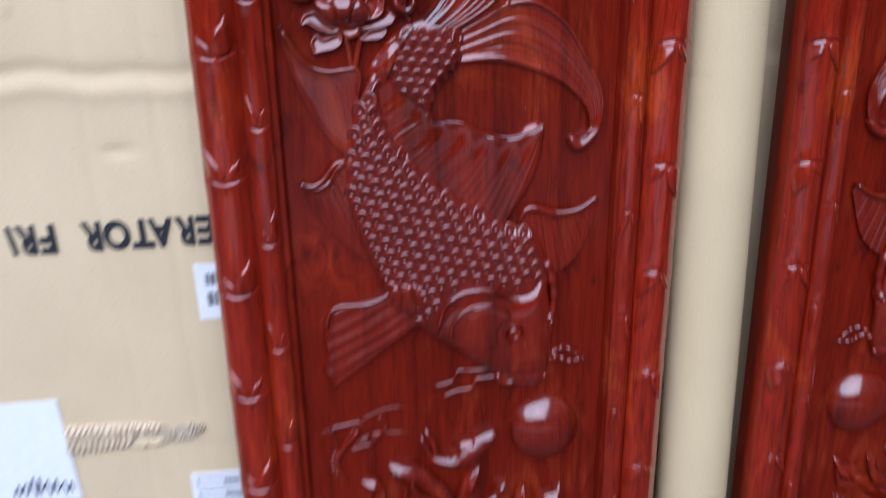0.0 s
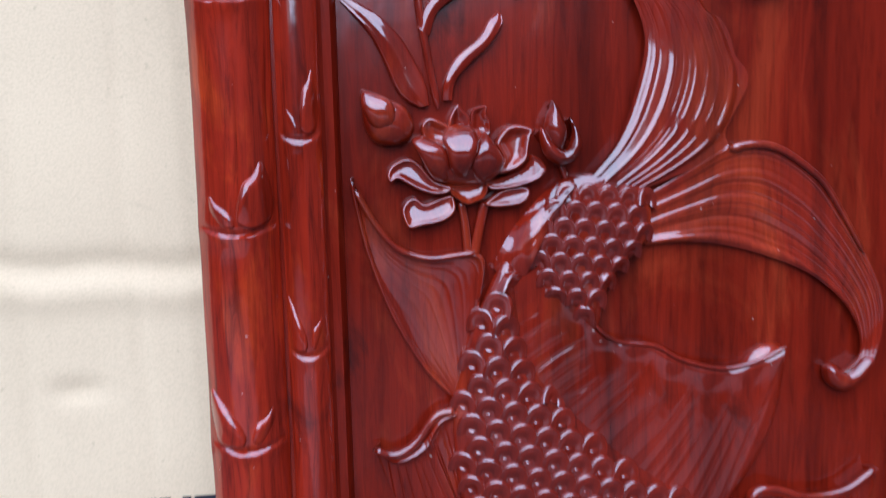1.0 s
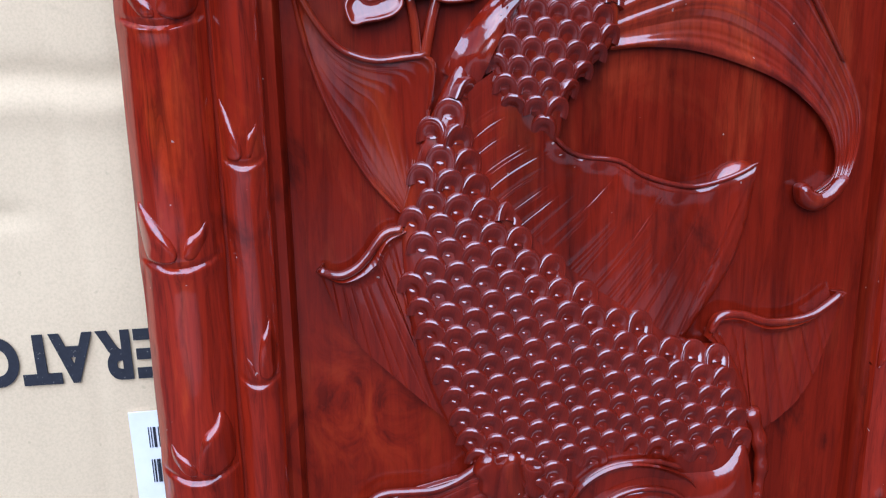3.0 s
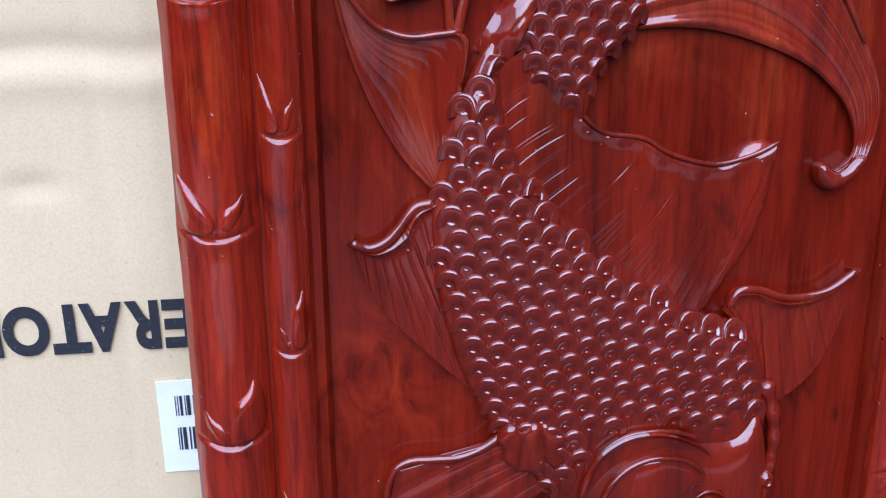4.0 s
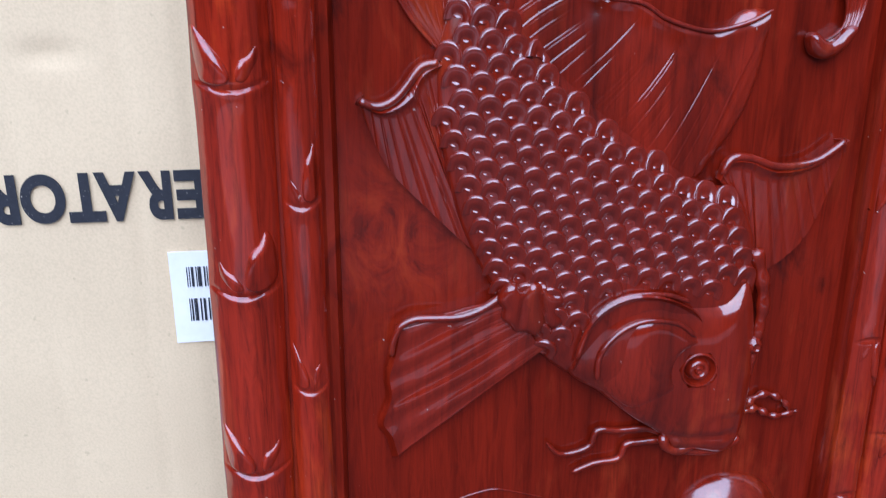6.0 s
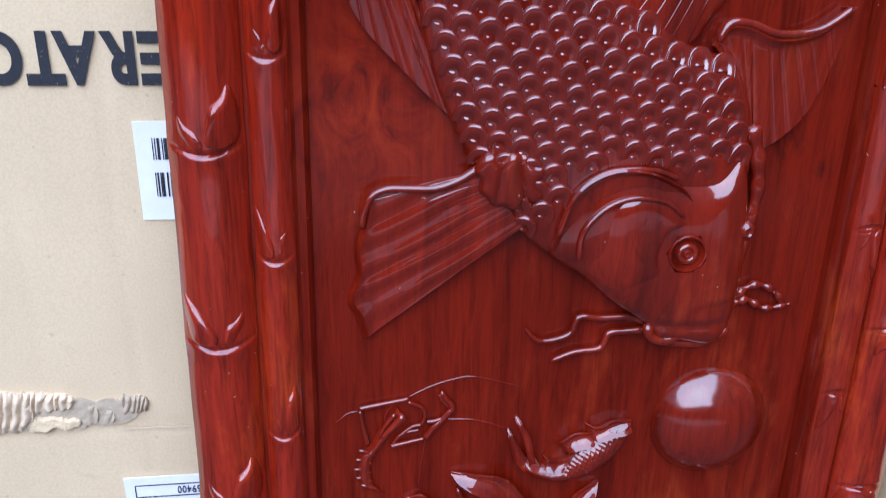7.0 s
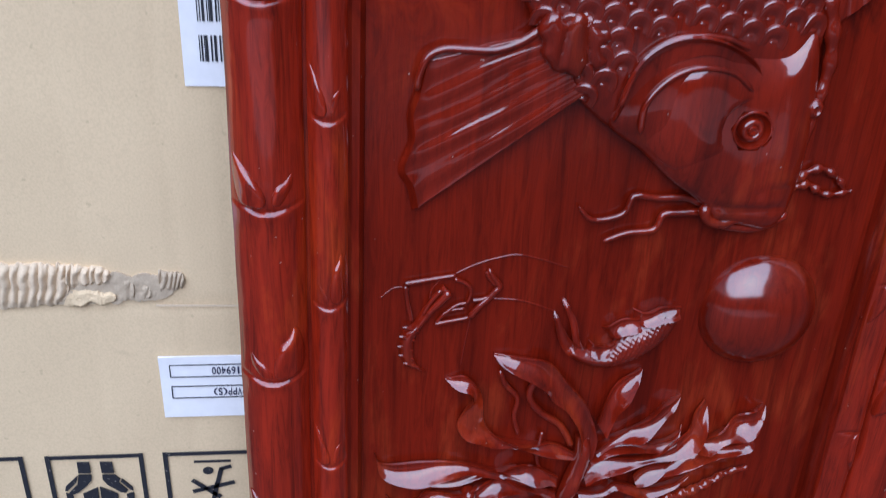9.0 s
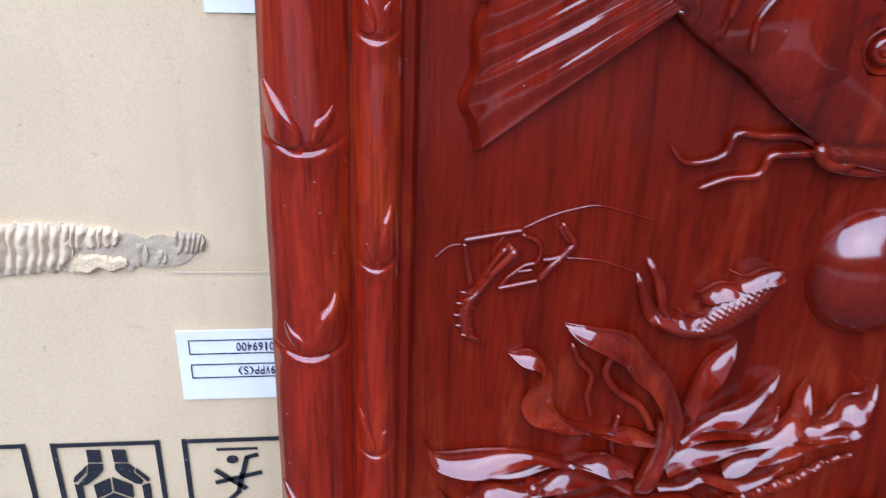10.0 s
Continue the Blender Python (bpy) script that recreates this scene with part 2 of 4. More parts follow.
def loft(name, a, b, ns, nt, high, parent, mat=None, label="", down=0.001, sharp=45, ribs=None, undercut=0.6):
    """A carved skin between two smooth edges; high(s, t) gives its height along (s) and across (t)."""
    A, B = spline(a, ns), spline(b, ns)
    s, t = np.meshgrid(np.linspace(0, 1, ns), np.linspace(0, 1, nt), indexing="ij")
    p = A[:, None] * (1 - t[..., None]) + B[:, None] * t[..., None]
    if ribs:
        t = t * (np.linalg.norm(B - A, axis=1) / np.maximum(1, np.linalg.norm(spline(ribs, ns) - A, axis=1)))[:, None]
    h = high(s, t)
    verts = [(x / 1000, -y / 1000, z / 1000) for x, z, y in zip(p[..., 0].ravel(), p[..., 1].ravel(), h.ravel())]
    d1, d2 = p[ns // 2 + 1, nt // 2] - p[ns // 2, nt // 2], p[ns // 2, nt // 2 + 1] - p[ns // 2, nt // 2]
    faces = []
    for i in range(ns - 1):
        for j in range(nt - 1):
            f = [i * nt + j, (i + 1) * nt + j, (i + 1) * nt + j + 1, i * nt + j + 1]
            faces.append(f if d1[0] * d2[1] - d1[1] * d2[0] > 0 else f[::-1])
    verts, faces = skirted(verts, faces, down, undercut)
    return make(name, verts, faces, mat or CARVED, parent, label, sharp)


def tube(name, pts, radius, parent, up=3.0, taper=0.5, mat=None, n=30, wave=0.0, waves=6, twist=0.0, label=""):
    """A carved cord half sunk in the board."""
    C = spline(pts, n)
    d = np.gradient(C, axis=0)
    d /= np.linalg.norm(d, axis=1)[:, None]
    verts, faces, m = [], [], 9
    for i in range(n):
        s = i / (n - 1)
        r = radius * (1 - (1 - taper) * s) * (1 + wave * math.sin(s * waves * 6.283))
        if i in (0, n - 1):
            r *= 0.35
        for j in range(m):
            a = 2 * math.pi * j / m
            e = r * (1 + twist * math.cos(2 * a - s * waves * 6.283))
            x, z = C[i] + np.array([-d[i, 1], d[i, 0]]) * e * math.cos(a)
            verts.append((x / 1000, -(up + e * math.sin(a)) / 1000, z / 1000))
    for i in range(n - 1):
        for j in range(m):
            a, b = i * m + j, i * m + (j + 1) % m
            faces.append([a, a + m, b + m, b])
    faces += [list(range(m)), [(n - 1) * m + j for j in range(m)][::-1]]
    return make(name, verts, faces, mat or CARVED, parent, label, 60)


def leaf(name, upper, lower, parent, base=2.0, high=7.0, lift=0.8, roll=0.5, turns=1.2, start=0.0, cup=0.42, n=64, label=""):
    """A twisting carved leaf between two edges, root to tip: undercut, scooped, with thin rims. lift leans its face upwards, roll twists it."""
    A, B = spline(upper, n), spline(lower, n)
    cross = (0.0, 0.035, 0.1, 0.2, 0.34, 0.5, 0.66, 0.8, 0.9, 0.965, 1.0)
    drop = (1.2, -0.25, -0.45, 0.05, 0.0, 0.0, 0.0, 0.05, -0.45, -0.25, 1.2)
    m = len(cross)
    verts, faces = [], []
    for i in range(n):
        u = i / (n - 1)
        wide = float(np.linalg.norm(B[i] - A[i]))
        k = min(1.0, wide / 7.0)
        turn = 0.85 * lift + roll * math.sin(6.283 * turns * u + start)
        body = 0.72 + 0.28 * math.sin(3.1 * min(1, u * 1.15)) + 0.10 * math.sin(11 * u + 2 * start)
        body *= 1 - 0.7 * max(0.0, (u - 0.86) / 0.14) ** 1.5
        for t, d in zip(cross, drop):
            p = A[i] * (1 - t) + B[i] * t
            y = base * min(1, 0.3 + 5 * (1 - u)) + high * body * (0.5 + k * (turn * (t - 0.5) + cup * (2 * t - 1) ** 2 - 0.5 * cup)) - d * (0.4 + 0.6 * k)
            verts.append((p[0] / 1000, -max(y, 0.4) / 1000, p[1] / 1000))
    for i in range(n):
        for t in (0.42, 0.62):
            p = A[i] * (1 - t) + B[i] * t
            verts.append((p[0] / 1000, 0.001, p[1] / 1000))
    d1, d2 = A[n // 2 + 1] - A[n // 2], B[n // 2] - A[n // 2]
    flip = d1[0] * d2[1] - d1[1] * d2[0] < 0
    foot = n * m
    for i in range(n - 1):
        ring = [[i * m + j, (i + 1) * m + j, (i + 1) * m + j + 1, i * m + j + 1] for j in range(m - 1)]
        ring.append([i * m + m - 1, (i + 1) * m + m - 1, foot + 2 * i + 3, foot + 2 * i + 1])
        ring.append([foot + 2 * i, foot + 2 * i + 2, (i + 1) * m, i * m])
        faces += [f[::-1] if flip else f for f in ring]
    for i, way in ((0, flip), (n - 1, not flip)):
        end = list(range(i * m, i * m + m)) + [foot + 2 * i + 1, foot + 2 * i]
        faces.append(end[::-1] if way else end)
    return make(name, verts, faces, CARVED, parent, label, 50)


# ---- the place around, with unseen walls and a slab added for reflections ----
tagged(box("ground", -40, -60, -0.2, 40, 12, 0.0, CONCRETE), "pale worn concrete yard", "ground", kind="structure")
# Unseen dark slab, added so that the panels' lower parts mirror dark ground.
tagged(box("pavement", -6.0, -2.3, -0.1, 1.9, 1.4, 0.004, DARKSLAB), "unseen dark slab before the cartons, added to darken reflections", "pavement", kind="structure")
tagged(box("wall_north", -6, 1.4, 0.0, 2.1, 1.6, 3.4, PLASTER), "plain grey plaster wall behind the cartons", "wall", kind="structure")
# Unseen wall, added so that flat lacquer mirrors something dark below the sky.
tagged(box("blocking_wall_south", -12, -8.2, 0.0, 12, -8.0, 2.6, DARKWALL), "unseen dark wall added to block the low sky", "wall", kind="structure")
# Two more unseen walls, added to cut off sky light from the sides.
tagged(box("blocking_wall_west", -6.2, -8.0, 0.0, -6.0, 1.6, 2.6, DARKWALL), "unseen dark side wall added to block the sky", "wall", kind="structure")
tagged(box("blocking_wall_east", 1.9, -8.0, 0.0, 2.1, 1.4, 4.2, DARKWALL), "unseen dark side wall added to block the sky", "wall", kind="structure")


# ---- carton ----
def stroke(name, x0, z0, x1, z1, wide, mat, parent, lift=0.0006):
    """A flat printed bar on the carton's front, in millimetres."""
    d = Vector((x1 - x0, z1 - z0)).normalized() * wide / 2
    p = Vector((-d.y, d.x))
    pts = [(x0 + p.x, z0 + p.y), (x1 + p.x, z1 + p.y), (x1 - p.x, z1 - p.y), (x0 - p.x, z0 - p.y)]
    y = CARTON_Y - lift
    vs = [(x / 1000, y, z / 1000) for x, z in pts] + [(x / 1000, y + 0.0004, z / 1000) for x, z in pts]
    fs = [[3, 2, 1, 0], [0, 1, 5, 4], [1, 2, 6, 5], [2, 3, 7, 6], [3, 0, 4, 7]]
    return make(name, vs, fs, mat, parent, smooth=False)


def sheet(name, x0, z0, x1, z1, mat, parent, lift, label="", lean=0.0, curl=0.0):
    """A thin glued sheet with a slightly lifted corner."""
    vs, fs, n = [], [], 10
    for i in range(n + 1):
        for j in range(n + 1):
            u, v = i / n, j / n
            x = x0 + (x1 - x0) * u + lean * (1 - v)
            z = z0 + (z1 - z0) * v
            up = lift + curl * max(0, (1 - u) * v - 0.55) ** 2
            vs.append((x / 1000, CARTON_Y - up, z / 1000))
    for i in range(n):
        for j in range(n):
            a = i * (n + 1) + j
            fs.append([a, a + n + 1, a + n + 2, a + 1])
    vs, fs = skirted(vs, fs, CARTON_Y)
    return make(name, vs, fs, mat, parent, label, 50)


def carton(x0, x1, high, deep):
    thing = new("carton")
    tagged(thing, "tall tan corrugated carton standing upside down, creased and torn", "carton")
    thing.location = (0, 0, 0)
    # front board with a crease, dents and a slight bulge
    nx, nz = 290, 400
    vs, fs = [], []
    for i in range(nx + 1):
        for k in range(nz + 1):
            x, z = x0 + (x1 - x0) * i / nx, high * k / nz
            zc = 0.938 + 0.003 * math.sin(x * 31) + 0.002 * math.sin(x * 77)
            y = 0.0021 * math.exp(-((z - zc) / 0.007) ** 2) - 0.0014 * math.exp(-((z - zc + 0.016) / 0.008) ** 2)
            y += 0.0012 * (noise.noise((x * 6, z * 6, 3.1)) + 0.5 * noise.noise((x * 19, z * 15, 9)))
            y += 0.0020 * math.exp(-((x + 0.085) / 0.014) ** 2 - ((z - 0.865) / 0.006) ** 2)
            y += 0.0012 * math.exp(-((x + 0.012) / 0.003) ** 2) + 0.0010 * math.exp(-((z - 0.536) / 0.003) ** 2)
            y += 0.0009 * math.exp(-((x + 0.048 + 0.002 * math.sin(z * 21)) / 0.0025) ** 2) + 0.0007 * math.exp(-((x + 0.108 - 0.003 * math.sin(z * 13)) / 0.003) ** 2)
            edge = min(x - x0, x1 - x, z, high - z)
            y += 0.004 * max(0, 1 - edge / 0.006) ** 2
            vs.append((x, CARTON_Y + 0.0008 + y, z))
    for i in range(nx):
        for k in range(nz):
            a = i * (nz + 1) + k
            fs.append([a, a + nz + 1, a + nz + 2, a + 1])
    make("front_board", vs, fs, CARD, thing, "tan creased corrugated board")
    box("body", x0, CARTON_Y + 0.006, 0.0, x1, CARTON_Y + deep, high, CARD, thing, bevel=0.004)
    return thing


CARTON = carton(-0.62, 0.60, 1.78, 0.66)

def glyph(char, size, mat, bold=0.0):
    """The mesh of one printed letter."""
    text = bpy.data.curves.new("letter", "FONT")
    text.body, text.size, text.offset, text.extrude = char, size, bold, 0.0003
    holder = bpy.data.objects.new("letter", text)
    scene.collection.objects.link(holder)
    bpy.context.view_layer.update()
    me = bpy.data.meshes.new_from_object(holder)
    bpy.data.objects.remove(holder)
    me.materials.append(mat)
    return me


def print_upside_down(chars, z0, z1, parent, mat, bold, lift, size=0.04):
    """Letters set head down, each fitted between its two edges (millimetres)."""
    for char, a, b in chars:
        me = glyph(char, size, mat, bold)
        if char == "1":
            a, b = a + (b - a) * 0.3, b - (b - a) * 0.3
        xs, ys = [v.co.x for v in me.vertices], [v.co.y for v in me.vertices]
        for v in me.vertices:
            v.co.x = (v.co.x - min(xs)) / (max(xs) - min(xs)) * (a - b) / 1000
            v.co.y = (v.co.y - min(ys)) / (max(ys) - min(ys)) * (z1 - z0) / 1000
        o = new("letter", me)
        o.parent = parent
        o.matrix_basis = pose(a / 1000, CARTON_Y - lift, z1 / 1000, 90, 0, 0) @ Matrix.Rotation(math.pi, 4, "Z")


WORD = stroke("printed_word", -192, 768.5, -196, 797.5, 4.5, INK, CARTON)
tagged(WORD, "bold black capital letters printed upside down")
print_upside_down((("E", -7, -25), ("R", -27, -45), ("A", -46.5, -69.5), ("T", -65, -85.5), ("O", -86.5, -111), ("R", -112.5, -131),
                   ("F", -154, -169), ("R", -172, -190)), 768, 798, WORD, INK, 0.0016, 0.0006)

stroke("torn_edge", -64, 536.5, 10, 535, 1.3, TORN, CARTON, 0.0012)

# barcode label
lab = sheet("barcode_label", -33, 686, 30, 747, PAPER, CARTON, 0.0006, "white paper label with two barcodes", 0, 0.004)
rnd = random.Random(4)
for z0, z1 in ((724, 737), (701, 716)):
    x = -23.0
    while x < 24:
        w = rnd.choice((0.5, 0.5, 0.9, 1.4))
        stroke("barcode_bar", x, z0, x, z1, w, INK, lab, 0.0012)
        x += w + rnd.choice((0.6, 0.9, 1.3))
for z in (742, 719.5, 697):
    stroke("print_line", -8, z, 24, z, 2.2 if z > 700 else 1.4, PEN, lab, 0.0012)

# white label with two ruled boxes
lab = sheet("address_label", -67, 443, 40, 495, PAPER, CARTON, 0.0007, "white paper label with two ruled boxes", 0, 0.006)
for z0, z1 in ((478, 488), (460, 470)):
    for a in ((-60, z0, 34, z0), (-60, z1, 34, z1), (-60, z0, -60, z1)):
        stroke("ruled_line", *a, 0.7, INK, lab, 0.0013)
for word, z0, z1 in (("0169400", 480, 486), ("9VPP(S)", 462, 468)):
    print_upside_down([(c, -29.4 + 3.3 * k, -32 + 3.3 * k) for k, c in enumerate(reversed(word))], z0, z1, lab, PEN, 0.0, 0.0013, 0.008)

# handwritten sheet
lab = sheet("shipping_sheet", -300, 476, -187, 604, PAPER, CARTON, 0.0008, "large white sheet with dark handwriting", 5, 0.008)
x = -250.0
while x < -192:
    dx, dz = rnd.uniform(3, 8), rnd.uniform(14, 26)
    stroke("pen_stroke", x, 484 + rnd.uniform(0, 6), x + dx, 484 + dz, 1.6, PEN, lab, 0.0016)
    stroke("pen_stroke", x + dx, 484 + dz, x + dx + 2, 488, 1.6, PEN, lab, 0.0018)
    x += dx + rnd.uniform(1, 4)


def symbol_frame(x0, x1, z0, z1):
    part_ = stroke("handling_symbol", x0, z1, x1, z1, 3.2, INK, CARTON)
    tagged(part_, "black printed handling mark in a square border")
    for a in ((x0, z0, x1, z0), (x0, z0 - 2, x0, z1 + 2), (x1, z0 - 2, x1, z1 + 2)):
        stroke("border_bar", *a, 3.2, INK, part_, 0.0007)
    return part_


def ink_shape(name, pts, parent, lift=0.0008):
    """A flat printed shape on the carton's front, in millimetres."""
    n = len(pts)
    vs = [(x / 1000, CARTON_Y - lift, z / 1000) for x, z in pts] + [(x / 1000, CARTON_Y, z / 1000) for x, z in pts]
    fs = [list(range(n))] + [[(k + 1) % n, k, n + k, n + (k + 1) % n] for k in range(n)]
    return make(name, vs, fs, INK, parent, smooth=False)


# two hands under a box, upside down
sy = symbol_frame(-152, -87.5, 349, 408.5)
for pts in ([(-132.2, 404), (-123.8, 403.6), (-124, 393.4), (-132.4, 393.9)], [(-116.5, 403.6), (-108.1, 403.1), (-107.7, 392.8), (-116.2, 393.3)]):
    ink_shape("cuff", pts, sy)
for pts in ([(-132.6, 392.3), (-123.8, 391.7), (-124.3, 386.5), (-128.5, 381), (-135, 375.1), (-139.9, 372.8), (-141.4, 375), (-134.5, 383)],
            [(-133.2, 391.6), (-135.2, 384.8), (-142.1, 377.2), (-144, 377.3), (-142.9, 381.5)], [(-143.6, 375.2), (-141.2, 373.9), (-138.9, 371.6), (-139.2, 360.8), (-141.3, 359.3), (-143.3, 361.1)],
            [(-116.1, 391.6), (-107.5, 391.1), (-104, 386.9), (-105.6, 383.6), (-99.9, 375.8), (-101.4, 373.2), (-105, 374), (-113.4, 381.5), (-116.4, 387)],
            [(-103, 386.9), (-96.1, 378.2), (-96.2, 375), (-97.9, 376.2), (-104, 384.6)], [(-101.2, 371.6), (-98.3, 373), (-96, 373.3), (-96.1, 360.8), (-97.6, 358.2), (-100.9, 359)]):
    ink_shape("hand_shape", pts, sy)
for pts in ([(-131.8, 373.8), (-120.9, 379.4), (-121.2, 367.1), (-131.1, 361.8)], [(-119.3, 379.8), (-107.5, 372.6), (-107.9, 361.2), (-119.5, 368)], [(-130.2, 360.1), (-120.2, 365.9), (-109.4, 359.1), (-119.6, 354.3)]):
    ink_shape("cube_face", pts, sy)
# a crossed-out walker under a line
sy = symbol_frame(-70.5, 2, 347, 408.5)
for a in ((-50.7, 400.9, -24.4, 400.8, 2), (-24.4, 395.6, -32.2, 393.2, 3.2), (-31.6, 394, -35.4, 378.8, 3.2), (-35.4, 380, -39.1, 362.6, 3.4), (-38.6, 363.4, -49.5, 351.7, 3.4),
          (-53.5, 371.9, -22.8, 380, 3.4), (-53.2, 383.2, -33.7, 365.5, 3.4)):
    stroke("bar", *a[:4], a[4], INK, sy, 0.0008)
ink_shape("dot", [(-41.2 + 3.8 * math.cos(k * math.pi / 9), 391.8 + 3.3 * math.sin(k * math.pi / 9)) for k in range(18)], sy)
sy = symbol_frame(-238, -170, 349, 409)
for a in ((-220, 395, -188, 395, 3), (-204, 395, -204, 362, 3), (-216, 362, -192, 362, 3)):
    stroke("bar", *a[:4], a[4], INK, sy, 0.0008)


def torn_strip(name, x0, x1, z0, z1, flutes, depth, mat, seed, label, fall=4.0):
    """A torn place: a ragged outline, with the fluted medium laid bare."""
    nx, nz = 150, 26
    vs, fs = [], []
    for i in range(nx + 1):
        u = i / nx
        x = x0 + (x1 - x0) * u
        top = z1 + 3.0 * noise.noise((x * 0.11, seed, 0)) + 1.2 * noise.noise((x * 0.5, seed, 4)) - fall * u
        low = z0 + 3.5 * noise.noise((x * 0.13, seed, 7)) + 1.2 * noise.noise((x * 0.6, seed, 2)) + 3 * u
        pinch = 1 - 0.75 * max(0, (u - 0.82) / 0.18) ** 2
        top, low = (top + low) / 2 + (top - low) / 2 * pinch, (top + low) / 2 - (top - low) / 2 * pinch
        for k in range(nz + 1):
            v = k / nz
            z = low + (top - low) * v
            wob = 1.0 * noise.noise((x * 0.05, z * 0.09, seed))
            y = depth * abs(math.sin((x + 2.4 * wob + 4 * noise.noise((x * 0.12, seed, 1)) - 0.22 * (z - z0)) * 3.1416 / flutes)) ** 0.8 * min(1, 5 * v + 0.1, 4 * (1 - v) + 0.2)
            y *= 0.75 + 0.5 * abs(noise.noise((x * 0.07, z * 0.04, seed + 3)))
            y += 0.5 * noise.noise((x * 0.2, z * 0.25, seed + 5)) + 0.25 * noise.noise((x * 0.7, z * 0.8, seed))
            vs.append((x / 1000, CARTON_Y - 0.0010 - y / 1000, z / 1000))
    for i in range(nx):
        for k in range(nz):
            a = i * (nz + 1) + k
            fs.append([a, a + nz + 1, a + nz + 2, a + 1])
    vs, fs = skirted(vs, fs, CARTON_Y + 0.001)
    return make(name, vs, fs, mat, CARTON, label, 60)


torn_strip("torn_liner", -186, -116, 535, 570, 5.8, 4.0, TORN, 1.0, "torn pale corrugated strip with bare flutes", 2.0)
torn_strip("torn_liner", -122, -90, 551, 568, 4.8, 3.6, TORN, 3.0, "torn pale corrugated strip with bare flutes", 3.0)
torn_strip("inner_liner", -132, -50, 538, 562, 19.0, 0.5, GREYCARD, 5.0, "grey bare inner layer of the torn board", 3.0)
torn_strip("torn_flap", -121, -88, 536, 549, 40.0, 3.0, CARD, 6.0, "tan flap of the torn outer layer", 1.0)
torn_strip("torn_liner", -82, -76, 541, 556, 9.0, 1.8, GREYCARD, 11.0, "grey shred of the torn inner layer", 1.0)
torn_strip("torn_liner", -71, -66, 540, 552, 7.0, 1.8, GREYCARD, 13.0, "grey shred of the torn inner layer", 1.0)
torn_strip("rolled_flute", -60, -44, 547, 562, 3.2, 2.6, GREYCARD, 8.0, "rolled end of the bare flutes", 1.0)


# ---- carved panel ----
PANEL = new("carved_panel")
tagged(PANEL, "red lacquered panel carved with a diving carp, against a carton", "carved panel", group="carved wooden panels")
PANEL.matrix_basis = LEAN

FIELD_L, FIELD_R, FRAME_UP = 68, 357, 10
box("backboard", 0.004, 0.0, 0.0, PANEL_W - 0.004, PANEL_T, PANEL_H, WOOD, PANEL, "red lacquered board with dark upright grain", 0.002)


def frame_rail(name, x0, x1, z0, z1, chamfer):
    """A raised frame board with a moulded inner edge; chamfer is the side (-1 or 1) of the moulding."""
    prof = [(x0, -8), (x0, FRAME_UP - 3), (x0 + 2, FRAME_UP)]
    if chamfer > 0:
        prof += [(x1 - 9, FRAME_UP), (x1 - 7, FRAME_UP - 1.6), (x1 - 3, FRAME_UP - 2.2), (x1 - 1, FRAME_UP - 5), (x1, -0.5)]
    else:
        prof = [(x0, -0.5), (x0 + 1, FRAME_UP - 5), (x0 + 3, FRAME_UP - 2.2), (x0 + 7, FRAME_UP - 1.6), (x0 + 9, FRAME_UP), (x1 - 2, FRAME_UP), (x1, FRAME_UP - 3), (x1, -8)]
    m = len(prof)
    vs = [(x / 1000, -h / 1000, z / 1000) for z in (z0, z1) for x, h in prof]
    fs = [[i, i + 1, m + i + 1, m + i] for i in range(m - 1)]
    fs += [[m - 1, 0, m, 2 * m - 1], list(range(m))[::-1], list(range(m, 2 * m))]
    return make(name, vs, fs, WOOD, PANEL, sharp=30)


frame_rail("frame_rail", 5, FIELD_L, 2, 1495, 1)
frame_rail("frame_rail", FIELD_R, 415, 2, 1495, -1)
for z0, z1 in ((2, 70), (1427, 1495)):
    relief("frame_rail", [(FIELD_L - 1, z0), (212, z0 - 0.5), (FIELD_R + 1, z0), (FIELD_R + 1.5, (z0 + z1) / 2), (FIELD_R + 1, z1), (212, z1 + 0.5),
                          (FIELD_L - 1, z1), (FIELD_L - 1.5, (z0 + z1) / 2)], FRAME_UP, 4, PANEL, WOOD, pitch=14)


